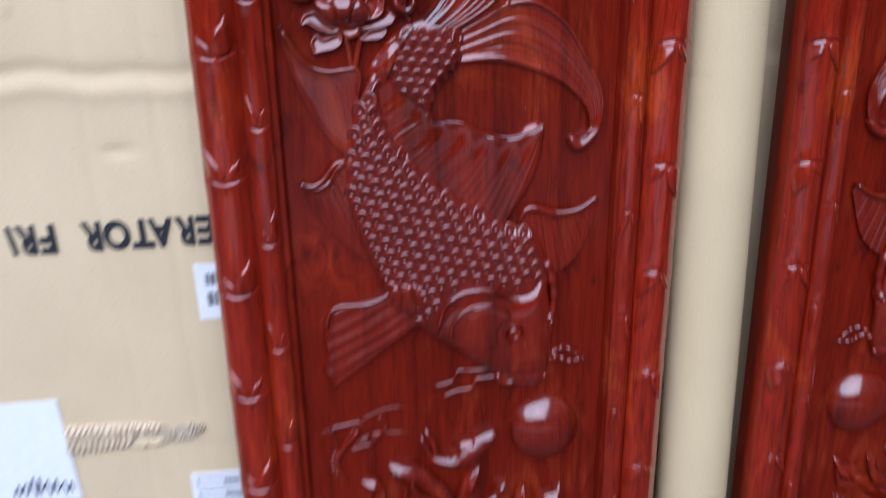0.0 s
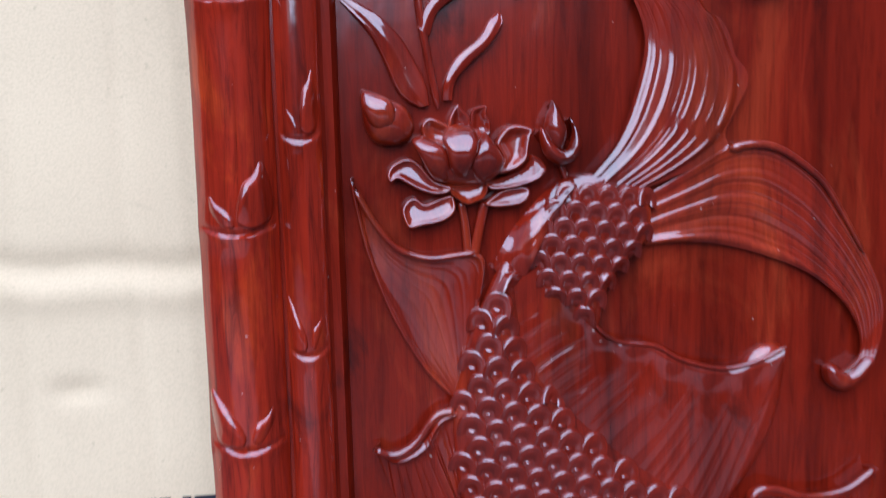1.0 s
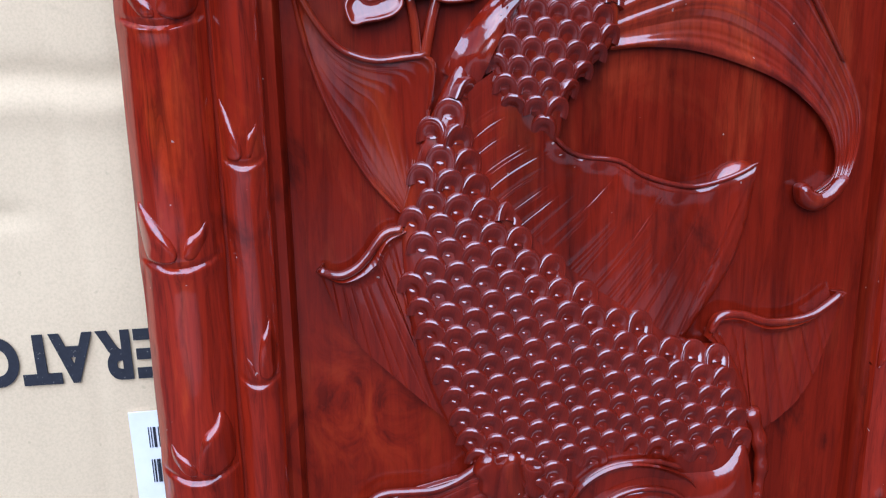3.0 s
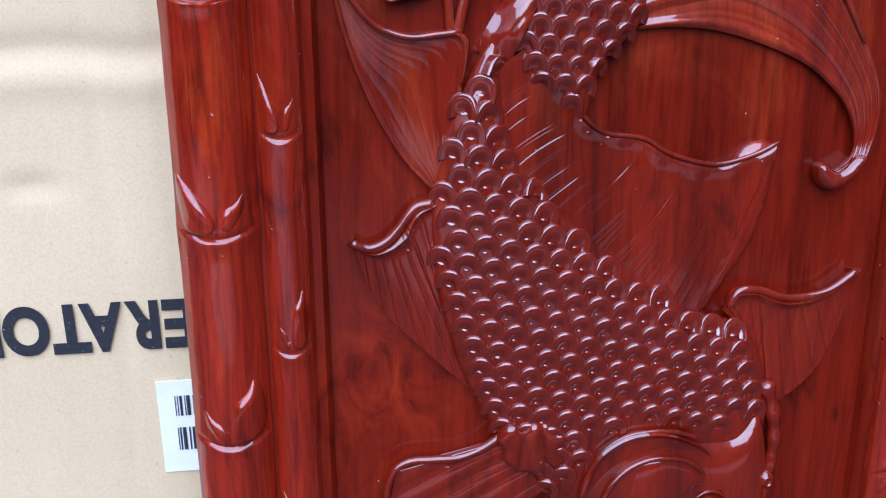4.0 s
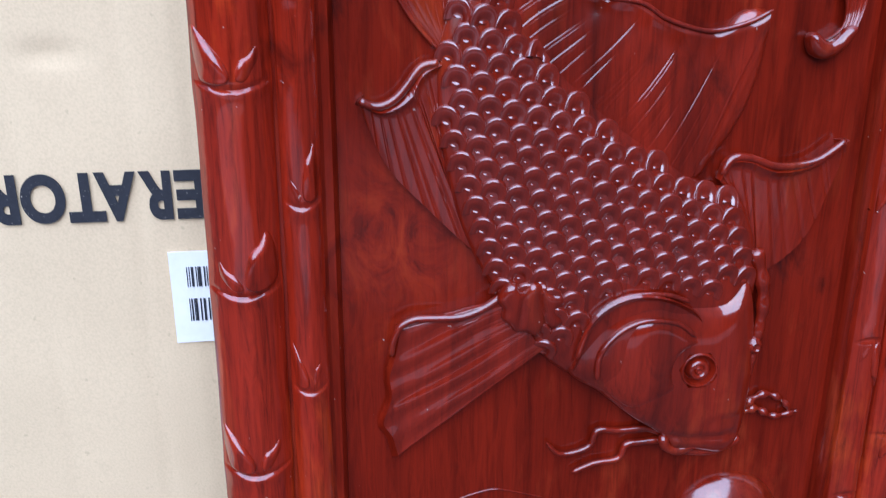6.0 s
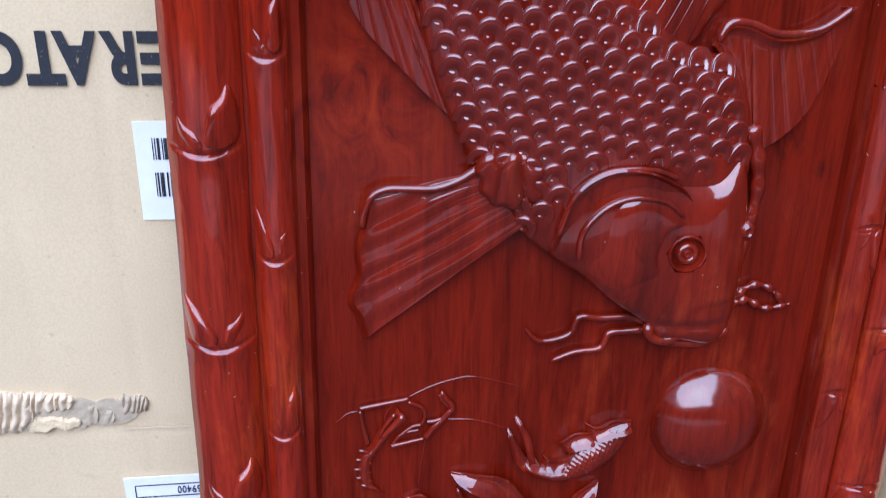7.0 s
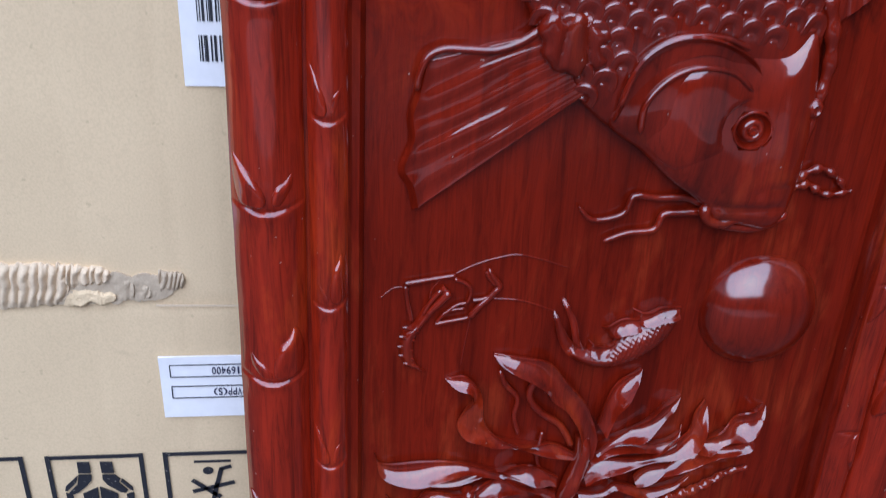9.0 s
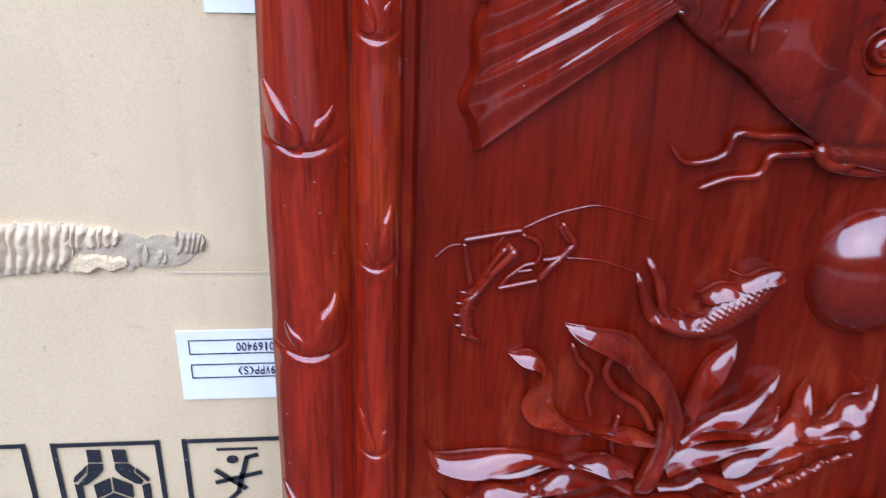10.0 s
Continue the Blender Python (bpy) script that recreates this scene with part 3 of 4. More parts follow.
def bamboo(x0, x1, nodes, high, turned, big_first):
    """A carved bamboo stem with node rings and a pair of sheath buds at every node."""
    mid, half = (x0 + x1) / 2, (x1 - x0) / 2
    up = -1 if turned else 1
    nodes = [z + 3.5 * up for z in nodes]
    zs = set(np.arange(4, 1494, 7.0))
    for z in nodes:
        zs |= {z + d for d in (-14, -10, -7, -5, -4, -3, -2, -1, 0, 1, 2, 3, 5, 8, 12)}
    zs = np.array(sorted(z for z in zs if 3 < z < 1494))
    nt = 17
    th = np.linspace(0, math.pi, nt)
    vs, fs = [], []
    for z in zs:
        dz = [(z - q) * up for q in nodes]
        d = min(dz, key=abs)
        flare = 0.03 * math.exp(-((d + 2) / 9.0) ** 2)
        # the lip of the node: a crease, then a shelf that fades downwards
        if d > 0:
            lip = -1.3 * math.exp(-(d / 1.5) ** 2)
        elif d > -2:
            lip = -1.3 + 1.8 * (-d / 2)
        else:
            lip = 0.5 * math.exp(-((-d - 2) / 9.0) ** 1.3)
        slow = 0.02 * noise.noise((x0 * 0.2, z * 0.02, 1.0))
        for a in th:
            u = -math.cos(a)
            sag = -up * 4.8 * (1 - u * u) * math.exp(-(d / 9) ** 2)
            x = mid + half * u * (0.97 + flare * 0.5 + slow)
            h = FRAME_UP + high * (1 + 1.2 * flare + slow) - half * 0.62 * abs(u) ** 2.1 + lip * min(1, half / 15) * max(0, 1 - abs(u / 0.97) ** 4)
            vs.append((x / 1000, -h / 1000, (z + sag) / 1000))
    for i in range(len(zs) - 1):
        for j in range(nt - 1):
            a = i * nt + j
            fs.append([a, a + 1, a + nt + 1, a + nt])
    vs, fs = skirted(vs, fs, 0.006)
    stem = make("bamboo_stem", vs, fs, STEMWOOD, PANEL, sharp=50)
    for i, z in enumerate(nodes):
        side = (1 if (i % 2 == 0) == big_first else -1)
        top = FRAME_UP + high
        lobes = (((side, 28, 3.4, ((.05, 0), (.0, 6), (.08, 13), (.20, 19), (.42, 22.5), (.62, 29), (.75, 25), (.85, 16), (.88, 6), (.76, 0), (.40, -2.5))),
                  (-side, 13, 1.8, ((.64, 14), (.47, 10), (.24, 7), (.05, 3), (.04, -1.5), (.30, -1.5), (.56, 3), (.66, 8)))) if side > 0 else
                 ((side, 25, 3.4, ((.90, 25), (.72, 22), (.44, 16), (.16, 9), (.02, 3), (.10, -1.5), (.45, -2.5), (.76, -.5), (.88, 8), (.93, 17))),
                  (-side, 15, 2.2, ((.12, -.5), (.10, 4), (.22, 9), (.45, 11.5), (.66, 16), (.70, 11), (.56, 4), (.34, -1)))))
        for sgn, tall, proud, lobe in lobes:
            pts = [(mid + sgn * half * a, z + up * b) for a, b in lobe]
            rim = spline(pts, 44, True)

            def on_stem(x, zz, mid=mid, sgn=sgn, top=top, z=z, up=up, tall=tall, rim=rim, proud=proud):
                u = np.clip((x - mid) / half, -0.98, 0.98)
                k = np.clip((zz - z) * up / tall, 0, 1)
                inner = np.clip(1.0 - u * sgn, 0.25, 1)
                d = np.clip(rim_distance(np.stack([x, zz], 1), rim) / ((2.2 + 6.5 * (1 - inner)) * np.clip(0.3 + 3 * k, 0.3, 1)), 0, 1)
                return top - half * 0.62 * np.abs(u) ** 2.1 - 0.6 + proud * (1.6 if turned else 1.0) * (half / 19) ** 0.5 * (d * (2 - d)) ** 0.8 * ((0.45 + 1.0 * k) if turned else (0.75 + 0.45 * np.sin(k * 2.6)))

            relief("sheath_bud", pts, 0.0, 5, stem, STEMWOOD, base=0.0, wall=0.0, pitch=1.3, shape=on_stem, count=44, sharp=60)
    return stem


bamboo(0.0, 38, [z for z in [1180, 1073, 968, 864.5, 761, 657.5, 556, 447, 340, 233, 128]], 13, False, True)
bamboo(39, 59.5, [z for z in [1215, 1113, 1010, 908, 805.5, 703.5, 600, 494, 390, 285, 180]], 9, False, True)
bamboo(382, 418.5, [z for z in [1290, 1182, 1074, 966, 858, 755, 650, 543, 437, 330, 222, 115]], 13, True, True)
bamboo(362, 381, [z for z in [1235, 1130, 1026, 921, 816, 712, 609, 505, 400, 295, 190]], 9, True, False)

# ---- carp ----
BODY = [(144, 946), (129, 914), (119, 880), (118, 856), (123, 819), (132, 786), (149, 752), (173, 716), (195, 697), (205, 700), (235, 720), (285, 722),
        (300, 740), (298, 769), (291, 789), (281, 803), (264, 807), (242, 821), (210, 844), (185, 866), (166, 886), (156, 905), (153, 925), (151, 944)]
body_loop = spline(BODY, 140, True)


def body_height(q):
    return 1 + dome(rim_distance(q, body_loop), 13.5, 34, 0.36)


FISH = relief("carved_fish", BODY, 13.5, 34, PANEL, base=1, wall=0.36, pitch=3.2, count=140, label="carved carp in relief, diving head down")

PEDUNCLE = [(168, 981), (187, 989), (209, 986), (219, 975), (217, 955), (201, 939), (196, 926), (191, 910), (180, 923), (165, 934), (161, 954)]
ped_loop = spline(PEDUNCLE, 90, True)


def peduncle_height(q):
    return 3 + dome(rim_distance(q, ped_loop), 9, 20, 0.45)


relief("tail_root", PEDUNCLE, 9, 20, FISH, base=3, wall=0.45, pitch=2.6, count=90)


def scale_mesh(w, l, boss=1.0):
    """One carp scale: a swelling arch round a small boss at its root, with a bevelled free edge."""
    rings = ((0.0, 0.85), (0.10, 0.8), (0.15, 0.5), (0.20, 0.22), (0.27, 0.16), (0.35, 0.42), (0.44, 0.88), (0.56, 1.2), (0.70, 1.36), (0.77, 1.33), (0.81, 1.24), (0.85, 1.34), (0.91, 1.26), (0.95, 0.98), (0.98, 0.5), (0.99, 0.1), (1.0, -3.4))
    seg = 20
    vs, fs = [(0, -boss / 1000, -0.44 * l / 1000)], []
    for r, h in rings[1:]:
        flat = r < 0.33
        h = h if not flat else 0.2 + (h - 0.2) * boss
        for j in range(seg + 1):
            a = radians(-12 + 204 * j / seg)
            wide = w * math.copysign(abs(math.cos(a)) ** 0.9, math.cos(a))
            vs.append((wide * r * (1.6 if flat else 1) / 1000, -(h - 0.5 * max(0, -math.sin(a)) * r) / 1000, (l * 0.95 * r * math.copysign(abs(math.sin(a)) ** 0.85, math.sin(a)) * (0.62 if flat else 1) - 0.44 * l) / 1000))
    for j in range(seg):
        fs.append([0, 1 + j, 2 + j])
    m = seg + 1
    for k in range(len(rings) - 2):
        for j in range(seg):
            a = 1 + k * m + j
            fs.append([a, a + m, a + m + 1, a + 1])
    vs, fs = skirted(vs, fs, 0.0034)
    me = bpy.data.meshes.new("scale")
    me.from_pydata(vs, [], fs)
    me.materials.append(SCALED)
    me.shade_smooth()
    me.set_sharp_from_angle(angle=radians(32))
    return me


def lay_scales(mesh, loop, height, pitch, row, turn, margin, limit, tip, seed):
    """Staggered rows of scales over a carved body, each lying along the skin with its free edge lifted."""
    r = random.Random(seed)
    c, s = math.cos(radians(turn)), math.sin(radians(turn))
    mid = loop.mean(0)
    spots = []
    for i in range(-16, 17):
        for j in range(-22, 23):
            u, v = (i + 0.5 * (j % 2)) * pitch, j * row
            spots.append((mid[0] + u * c - v * s, mid[1] + u * s + v * c))
    q = np.array(spots)
    keep = inside(q, loop) & (rim_distance(q, loop) > margin) & limit(q)
    for x, z in q[keep]:
        e = 1.5
        h0, hx, hz = height(np.array([[x, z], [x + e, z], [x, z + e]]))
        nrm = Vector((-(hx - h0) / e, -1, -(hz - h0) / e)).normalized()
        ax = Vector((c, 0, s))
        ax = (ax - ax.dot(nrm) * nrm).normalized()
        up = ax.cross(nrm)
        if up.z < 0:
            up = -up
        m = Matrix((ax, -nrm, up)).transposed().to_4x4()
        k = 1 + r.uniform(-0.05, 0.05)
        o = new("scale", mesh)
        o.parent = FISH
        o.matrix_basis = Matrix.Translation((x / 1000, -(h0 + 0.2) / 1000, z / 1000)) @ m @ pose(0, 0, 0, tip + r.uniform(-2, 2), r.uniform(-4, 4), 0) @ Matrix.Diagonal((k, 1, k, 1))


head_limit = spline([(180, 700), (193, 726), (205, 743), (222, 749), (243, 748), (265, 742), (280, 743), (310, 765)], 60)
lay_scales(scale_mesh(7.5, 10.6), body_loop, body_height, 12.8, 10.4, -13, 1.4,
           lambda q: q[:, 1] > np.interp(q[:, 0], head_limit[:, 0], head_limit[:, 1]) + 2, 10, 1)
lay_scales(scale_mesh(6.0, 8.8, 0.2), ped_loop, peduncle_height, 10.2, 8.6, -6, 1.0, lambda q: q[:, 0] > 0, 10, 2)

def cuts(x, n, width, seed):
    """Fine gouged lines at uneven spacing, 0 between them and 1 in each."""
    r = random.Random(seed)
    out = np.zeros_like(x)
    for k in range(n):
        c = (k + 0.5 + r.uniform(-0.32, 0.32)) / n
        w = width * r.uniform(0.6, 1.5)
        out = np.maximum(out, r.uniform(0.5, 1.0) * np.exp(-((x - c) / w) ** 2))
    return out


loft("back_ridge", [(139, 944), (147, 958), (156, 970), (166, 980), (179, 988)], [(154, 934), (159, 948), (165, 960), (171, 971), (181, 983)], 50, 14,
     lambda s, t: 3.0 + 2.0 * np.clip(s * 5, 0, 1) + 7.5 * np.sin(t * 1.9) * (0.45 + 0.55 * np.clip(s * 4, 0, 1)) - 0.7 * cuts(t + 0.25 * np.sin(s * 6), 3, 0.05, 21) + 0.6 * np.sin(s * 14 + 3 * t), FISH)


def rays(s, t, n, seed, wide=0.0042, near=0.0, far=0.95):
    """Gouged fin rays: each a long groove that starts and ends at its own place, with a fine second cut beside it."""
    r = random.Random(seed)
    out = np.zeros_like(s)
    for k in range(n):
        c = (k + 0.5 + r.uniform(-0.25, 0.25)) / n
        a, b, bend = near + r.uniform(0.0, 0.12), far - r.uniform(0.0, 0.35), r.uniform(-0.006, 0.006)
        run = np.clip((t - a) * 9, 0, 1) * np.clip((b - t) * 4, 0, 1)
        for off, deep, w in ((0.0, r.uniform(0.7, 1.0), wide), (0.011, r.uniform(0.15, 0.6), wide * 0.7)):
            x = (s - c - off - bend * np.sin(t * 3)) / w
            out = np.maximum(out, deep * run * np.where(x < 0, np.exp(-(x / 2.0) ** 2), np.exp(-(x / 0.9) ** 2)))
    return out


loft("dorsal_fin", [(146, 934), (145, 914), (160, 878), (190, 848), (218, 820), (247, 790)],
     [(168, 948), (178, 930), (191, 912), (203, 904), (222, 901), (236, 893), (259, 887), (279, 891), (292, 897)], 720, 34,
     lambda s, t: 9.5 - 2.4 * t - 0.205 * rays(s + 0.02 * np.sin(t * 2.6 + 4 * s), t, 23, 3, 0.0036) * np.clip(s * 6, 0.3, 1) * (0.8 + 0.4 * s)
     + 0.45 * np.sin(s * 44 + 1.5 * t) * np.clip(t - 0.1, 0, 1) + 0.9 * np.clip((t - 0.8) / 0.16, 0, 1) ** 2 - 2.0 * np.clip((t - 0.965) / 0.035, 0, 1) ** 2, FISH, sharp=60)
relief("dorsal_fin", [(245, 800), (262, 845), (272, 890), (292, 897), (293, 879), (285, 847), (269, 819), (253, 797)], 6.0, 7, FISH, base=0.5, wall=0.15, pitch=1.5,
       shape=lambda x, z: -0.9 * cuts((x * 0.93 - z * 0.36 + 80) / 60, 6, 0.018, 8), sharp=60)
# tail
loft("tail_fin", [(186, 985), (202, 1005), (212, 1031), (216, 1054), (209, 1075), (198, 1090), (184, 1104), (168, 1112)],
     [(212, 979), (242, 990), (259, 999), (258, 1007), (262, 1016), (269, 1029), (269, 1037), (263, 1045), (260, 1055), (255, 1063), (249, 1066), (244, 1072), (240, 1079), (234, 1083), (226, 1089), (218, 1104), (200, 1124)], 90, 150,
     lambda s, t: 4.0 + 4.5 * (1 - s) + 0.58 * (1 - np.abs(np.sin((t + 0.05 * np.sin(t * 9)) * 6.2 * math.pi))) ** 2.4 * np.clip(1.3 - 1.5 * s, 0.06, 1)
     + 1.6 * np.sin(np.clip(t, 0, 1) * math.pi) - 2.2 * np.clip((t - 0.9) * 10, 0, 1) ** 2 - 0.22 * cuts(t, 14, 0.010, 5) * np.clip(s * 3, 0, 1), FISH,
     ribs=[(212, 979), (242, 997), (257, 1010), (264, 1026), (264, 1042), (258, 1058), (249, 1074), (238, 1090), (224, 1106), (200, 1124)])
loft("tail_fin", [(216, 977), (242, 990), (261, 1000), (278, 1002), (292, 997), (309, 983), (320, 967), (334, 944), (344, 921), (344, 899), (337, 882), (324, 873)],
     [(217, 952), (234, 953), (251, 952), (266, 949), (279, 945), (295, 939), (308, 932), (320, 922), (328, 912), (333, 900), (332, 889), (322, 882)], 80, 90,
     lambda s, t: 5.0 + 3.5 * np.abs(s - 0.35) - 2.5 * t + 0.45 * np.sin((t + 0.05 * np.sin(s * 4)) * 7.2 * math.pi) * np.clip(1.15 - 1.1 * s, 0, 1) - 0.45 * cuts(t + 0.03 * np.sin(s * 4), 9, 0.018, 6) * np.clip(s * 4, 0, 1)
     + 2.0 * np.exp(-((t - 0.95) / 0.06) ** 2) + 2.5 * np.exp(-((s - 0.97) / 0.05) ** 2), FISH)
relief("tail_curl", [(314, 884), (316, 875), (325, 871), (336, 877), (342, 888), (335, 889), (326, 882), (319, 886)], 9, 5, FISH, base=1.5, wall=0.2, pitch=1.8)
# belly fins
loft("belly_fin", [(72, 989), (79, 953), (90, 922), (104, 896), (120, 877)], [(72, 990), (84, 966), (94, 955), (108, 950), (122, 951), (131, 952), (136, 946), (132, 922), (124, 890)], 50, 110,
     lambda s, t: 2.0 + 4.0 * t + 0.4 * np.sin(t * 5) * s - 0.14 * cuts(t + 0.06 * np.sin(s * 5), 9, 0.018, 7) * np.clip(s * 2 - 0.3, 0, 1)
     + 2.2 * np.exp(-((t - 0.97) / 0.03) ** 2) * (s < 0.72) + 1.6 * np.exp(-((t - 0.03) / 0.03) ** 2), FISH, undercut=0.2)
loft("belly_fin", [(78, 855), (88, 851), (96, 854), (102, 860), (110, 871), (120, 874)], [(79, 853), (92, 822), (111, 800), (138, 774), (130, 792), (120, 840)], 160, 34,
     lambda s, t: 7.5 - 2.2 * t - 0.9 * cuts(s, 12, 0.010, 9) * np.clip(t * 4, 0, 1) + 3.0 * np.exp(-((t - 0.05) / 0.04) ** 2) - 3 * np.exp(-(t / 0.03) ** 2), FISH)
loft("belly_fin", [(271, 809), (276, 820), (289, 821), (305, 815), (326, 817), (344, 829)], [(284, 798), (292, 780), (300, 762), (305, 753), (329, 774), (346, 822)], 160, 34,
     lambda s, t: 7.0 - 2.2 * t - 0.9 * cuts(s, 11, 0.010, 10) * np.clip(t * 4, 0, 1) + 3.2 * np.exp(-((t - 0.06) / 0.045) ** 2) - 3 * np.exp(-(t / 0.03) ** 2), FISH)
# breast fin with its knot
loft("breast_fin", [(152, 746), (163, 741), (168, 730), (172, 722), (178, 716)], [(96, 732), (93, 716), (89, 701), (90, 688), (85, 672), (90, 662), (93, 649)], 300, 26,
     lambda s, t: 10.5 - 3.0 * t - 4.0 * s * t + 0.5 * np.sin((s + 0.035 * np.sin(t * 4 + s * 5)) * 9.5 * math.pi) * np.clip(t * 2.5, 0.25, 1) * (1 - 0.5 * t ** 4) - 0.16 * cuts(s + 0.03 * np.sin(t * 4), 11, 0.012, 11) * np.clip(1.1 - t, 0, 1) + 1.2 * np.exp(-((t - 0.955) / 0.02) ** 2)
     - 2.5 * np.exp(-(s / 0.012) ** 2) - 2.5 * np.clip((t - 0.96) / 0.04, 0, 1) ** 2, FISH)
relief("fin_knot", [(150, 748), (154, 756), (160, 757), (163, 753), (168, 757), (176, 756), (179, 751), (186, 750), (188, 744), (184, 740), (188, 734), (184, 728), (177, 729),
                    (173, 724), (166, 727), (161, 727), (157, 732), (153, 736), (153, 742)], 6.5, 4.5, FISH, base=10, wall=0.2, pitch=1.5, count=90,
       shape=lambda x, z: -1.6 * np.exp(-((x - 163 - 0.1 * (z - 740)) / 1.6) ** 2) - 2.2 * np.exp(-((x - 176 + 0.15 * (z - 740)) / 1.6) ** 2) + 0.11 * (z - 740))

# rolled rims of the fins
for pts, r, up, tp in (([(154, 748), (143, 741), (131, 737), (118, 737), (106, 737), (98, 733), (94, 724), (93, 716)], 2.6, 8.6, 0.7),
                       ([(172, 944), (182, 927), (192, 912), (203, 904), (222, 901), (236, 893), (259, 887), (279, 891), (292, 897)], 1.1, 7.8, 1.2),
                       ([(74, 984), (84, 966), (94, 955), (108, 950), (122, 951), (132, 952)], 1.6, 6.4, 1.0),
                       ([(72, 990), (79, 955), (90, 923), (104, 897), (118, 880)], 1.2, 2.8, 1.0),
                       ([(79, 855), (88, 852), (96, 855), (102, 861), (110, 871), (119, 873)], 2.2, 8.4, 1.0),
                       ([(273, 811), (278, 820), (289, 820), (305, 815), (326, 817), (343, 828)], 2.3, 8.2, 0.9),
                       ([(260, 999), (270, 1001), (282, 1000), (294, 994), (309, 982), (320, 966), (333, 944)], 2.4, 6.4, 0.5)):
    tube("fin_rim", pts, r, FISH, up, tp, n=44)

# head
HEAD = [(192, 701), (196, 727), (206, 742), (224, 749), (246, 747), (263, 742), (282, 743), (294, 752), (301, 731), (304, 695), (303, 668), (299, 647), (290, 640), (273, 643), (259, 645), (251, 655), (231, 669), (211, 686)]
HEADPART = relief("fish_head", HEAD, 16, 30, FISH, base=1.5, wall=0.36, pitch=2.6, count=130,
                  shape=lambda x, z: -1.4 * np.exp(-((x - 278) ** 2 + (z - 664) ** 2) / 4) - 6.0 * (np.hypot(x - 267, z - 700) < 9.9) - 2.0 * np.exp(-((z - 654 - 0.004 * (x - 276) ** 2) / 2.2) ** 2) * (x > 255) * (x < 296)
                  + 1.5 * np.exp(-((x - 290 + 0.03 * (z - 700)) / 7) ** 2) * (z > 670), sharp=60)
loft("gill_rim", [(193, 703), (196, 722), (205, 739), (222, 748), (243, 746), (262, 736), (270, 724)], [(203, 700), (205, 717), (213, 729), (226, 736), (241, 738), (256, 732), (268, 723)], 60, 12,
     lambda s, t: 10.5 + 7.5 * np.sin(s * math.pi) ** 0.5 + 2.6 * np.exp(-((t - 0.12) / 0.14) ** 2) - 1.6 * t, HEADPART)
relief("gill_cover", [(207, 697), (207, 712), (215, 725), (226, 731), (238, 733), (250, 731), (262, 723), (268, 712), (262, 698), (250, 684), (232, 676), (216, 686)], 3.5, 9, HEADPART, base=15.2, wall=0.25, pitch=2.4,
       shape=lambda x, z: -7.5 * np.clip((np.hypot(x - 252, z - 712) - 22) / 34, 0, 1) ** 1.2 - 12 * np.exp(-(np.hypot(x - 267, z - 700) / 14.5) ** 8))


tube("gill_rim", [(207, 698), (208, 713), (217, 725), (228, 731), (240, 732), (253, 729), (263, 721)], 1.8, HEADPART, 17.6, 0.8, n=40)
tube("gill_rim", [(195, 712), (200, 728), (208, 740), (222, 747), (243, 747), (258, 742)], 1.7, HEADPART, 17.0, 0.8, n=40)


def ring_profile(name, cx, cz, prof, parent, squash=1.0, seg=36, label=""):
    """A turned carved form: radius and height pairs, from the middle outwards."""
    vs, fs = [(cx / 1000, -prof[0][1] / 1000, cz / 1000)], []
    for r, h in prof[1:]:
        for j in range(seg):
            a = 2 * math.pi * j / seg
            vs.append(((cx + r * math.cos(a)) / 1000, -h / 1000, (cz + r * squash * math.sin(a)) / 1000))
    for j in range(seg):
        fs.append([0, 1 + j, 1 + (j + 1) % seg])
    for k in range(len(prof) - 2):
        for j in range(seg):
            a, b = 1 + k * seg + j, 1 + k * seg + (j + 1) % seg
            fs.append([a, a + seg, b + seg, b])
    return make(name, vs, fs, CARVED, parent, label, 60)


ring_profile("eye", 267, 700, [(r * 0.73, y) for r, y in [(0, 17.7), (1.3, 17.8), (1.8, 18.7), (3.0, 18.8), (3.8, 17.5), (5.0, 18.4), (6.8, 18.6), (8.2, 17.6), (9.2, 15.0), (10.0, 13.6), (11.0, 13.8), (12.2, 16.0), (13.2, 18.2), (14.2, 18.3), (15.2, 17.2), (15.6, 8)]], HEADPART, 0.97)
ring_profile("far_eye", 302, 710, [(0, 13.5), (1.5, 13.4), (2.2, 14.2), (4, 12.6), (5, 10), (5.2, 2)], HEADPART, 1.15, 20)
tube("brow_edge", [(297, 768), (303, 752), (306, 735), (305, 720), (303, 706), (302, 690)], 4.6, HEADPART, 8, 0.6, n=60, wave=0.14, waves=5)
tube("lip", [(252, 655), (255, 647), (263, 644), (272, 647), (284, 648), (293, 646), (301, 650)], 3.3, HEADPART, 9.0, 0.9, wave=0.06, waves=4)
tube("lip", [(260, 643), (272, 641), (284, 640), (297, 643)], 2.8, HEADPART, 6.5, 0.8)
tube("barbel", [(256, 652), (244, 657), (227, 657), (214, 658), (210, 648), (198, 644), (190, 645), (184, 652)], 2.3, FISH, 3.6, 0.55)
tube("barbel", [(256, 649), (241, 648), (232, 647), (228, 638), (213, 636), (200, 631)], 2.3, FISH, 3.6, 0.6)
tube("barbel", [(300, 661), (309, 671), (319, 674), (330, 668), (335, 660)], 2.6, FISH, 3.2, 0.6, n=60, wave=0.35, waves=5)
tube("barbel", [(300, 661), (312, 665), (324, 659), (340, 661)], 2.6, FISH, 3.2, 0.5, n=60, wave=0.35, waves=5)

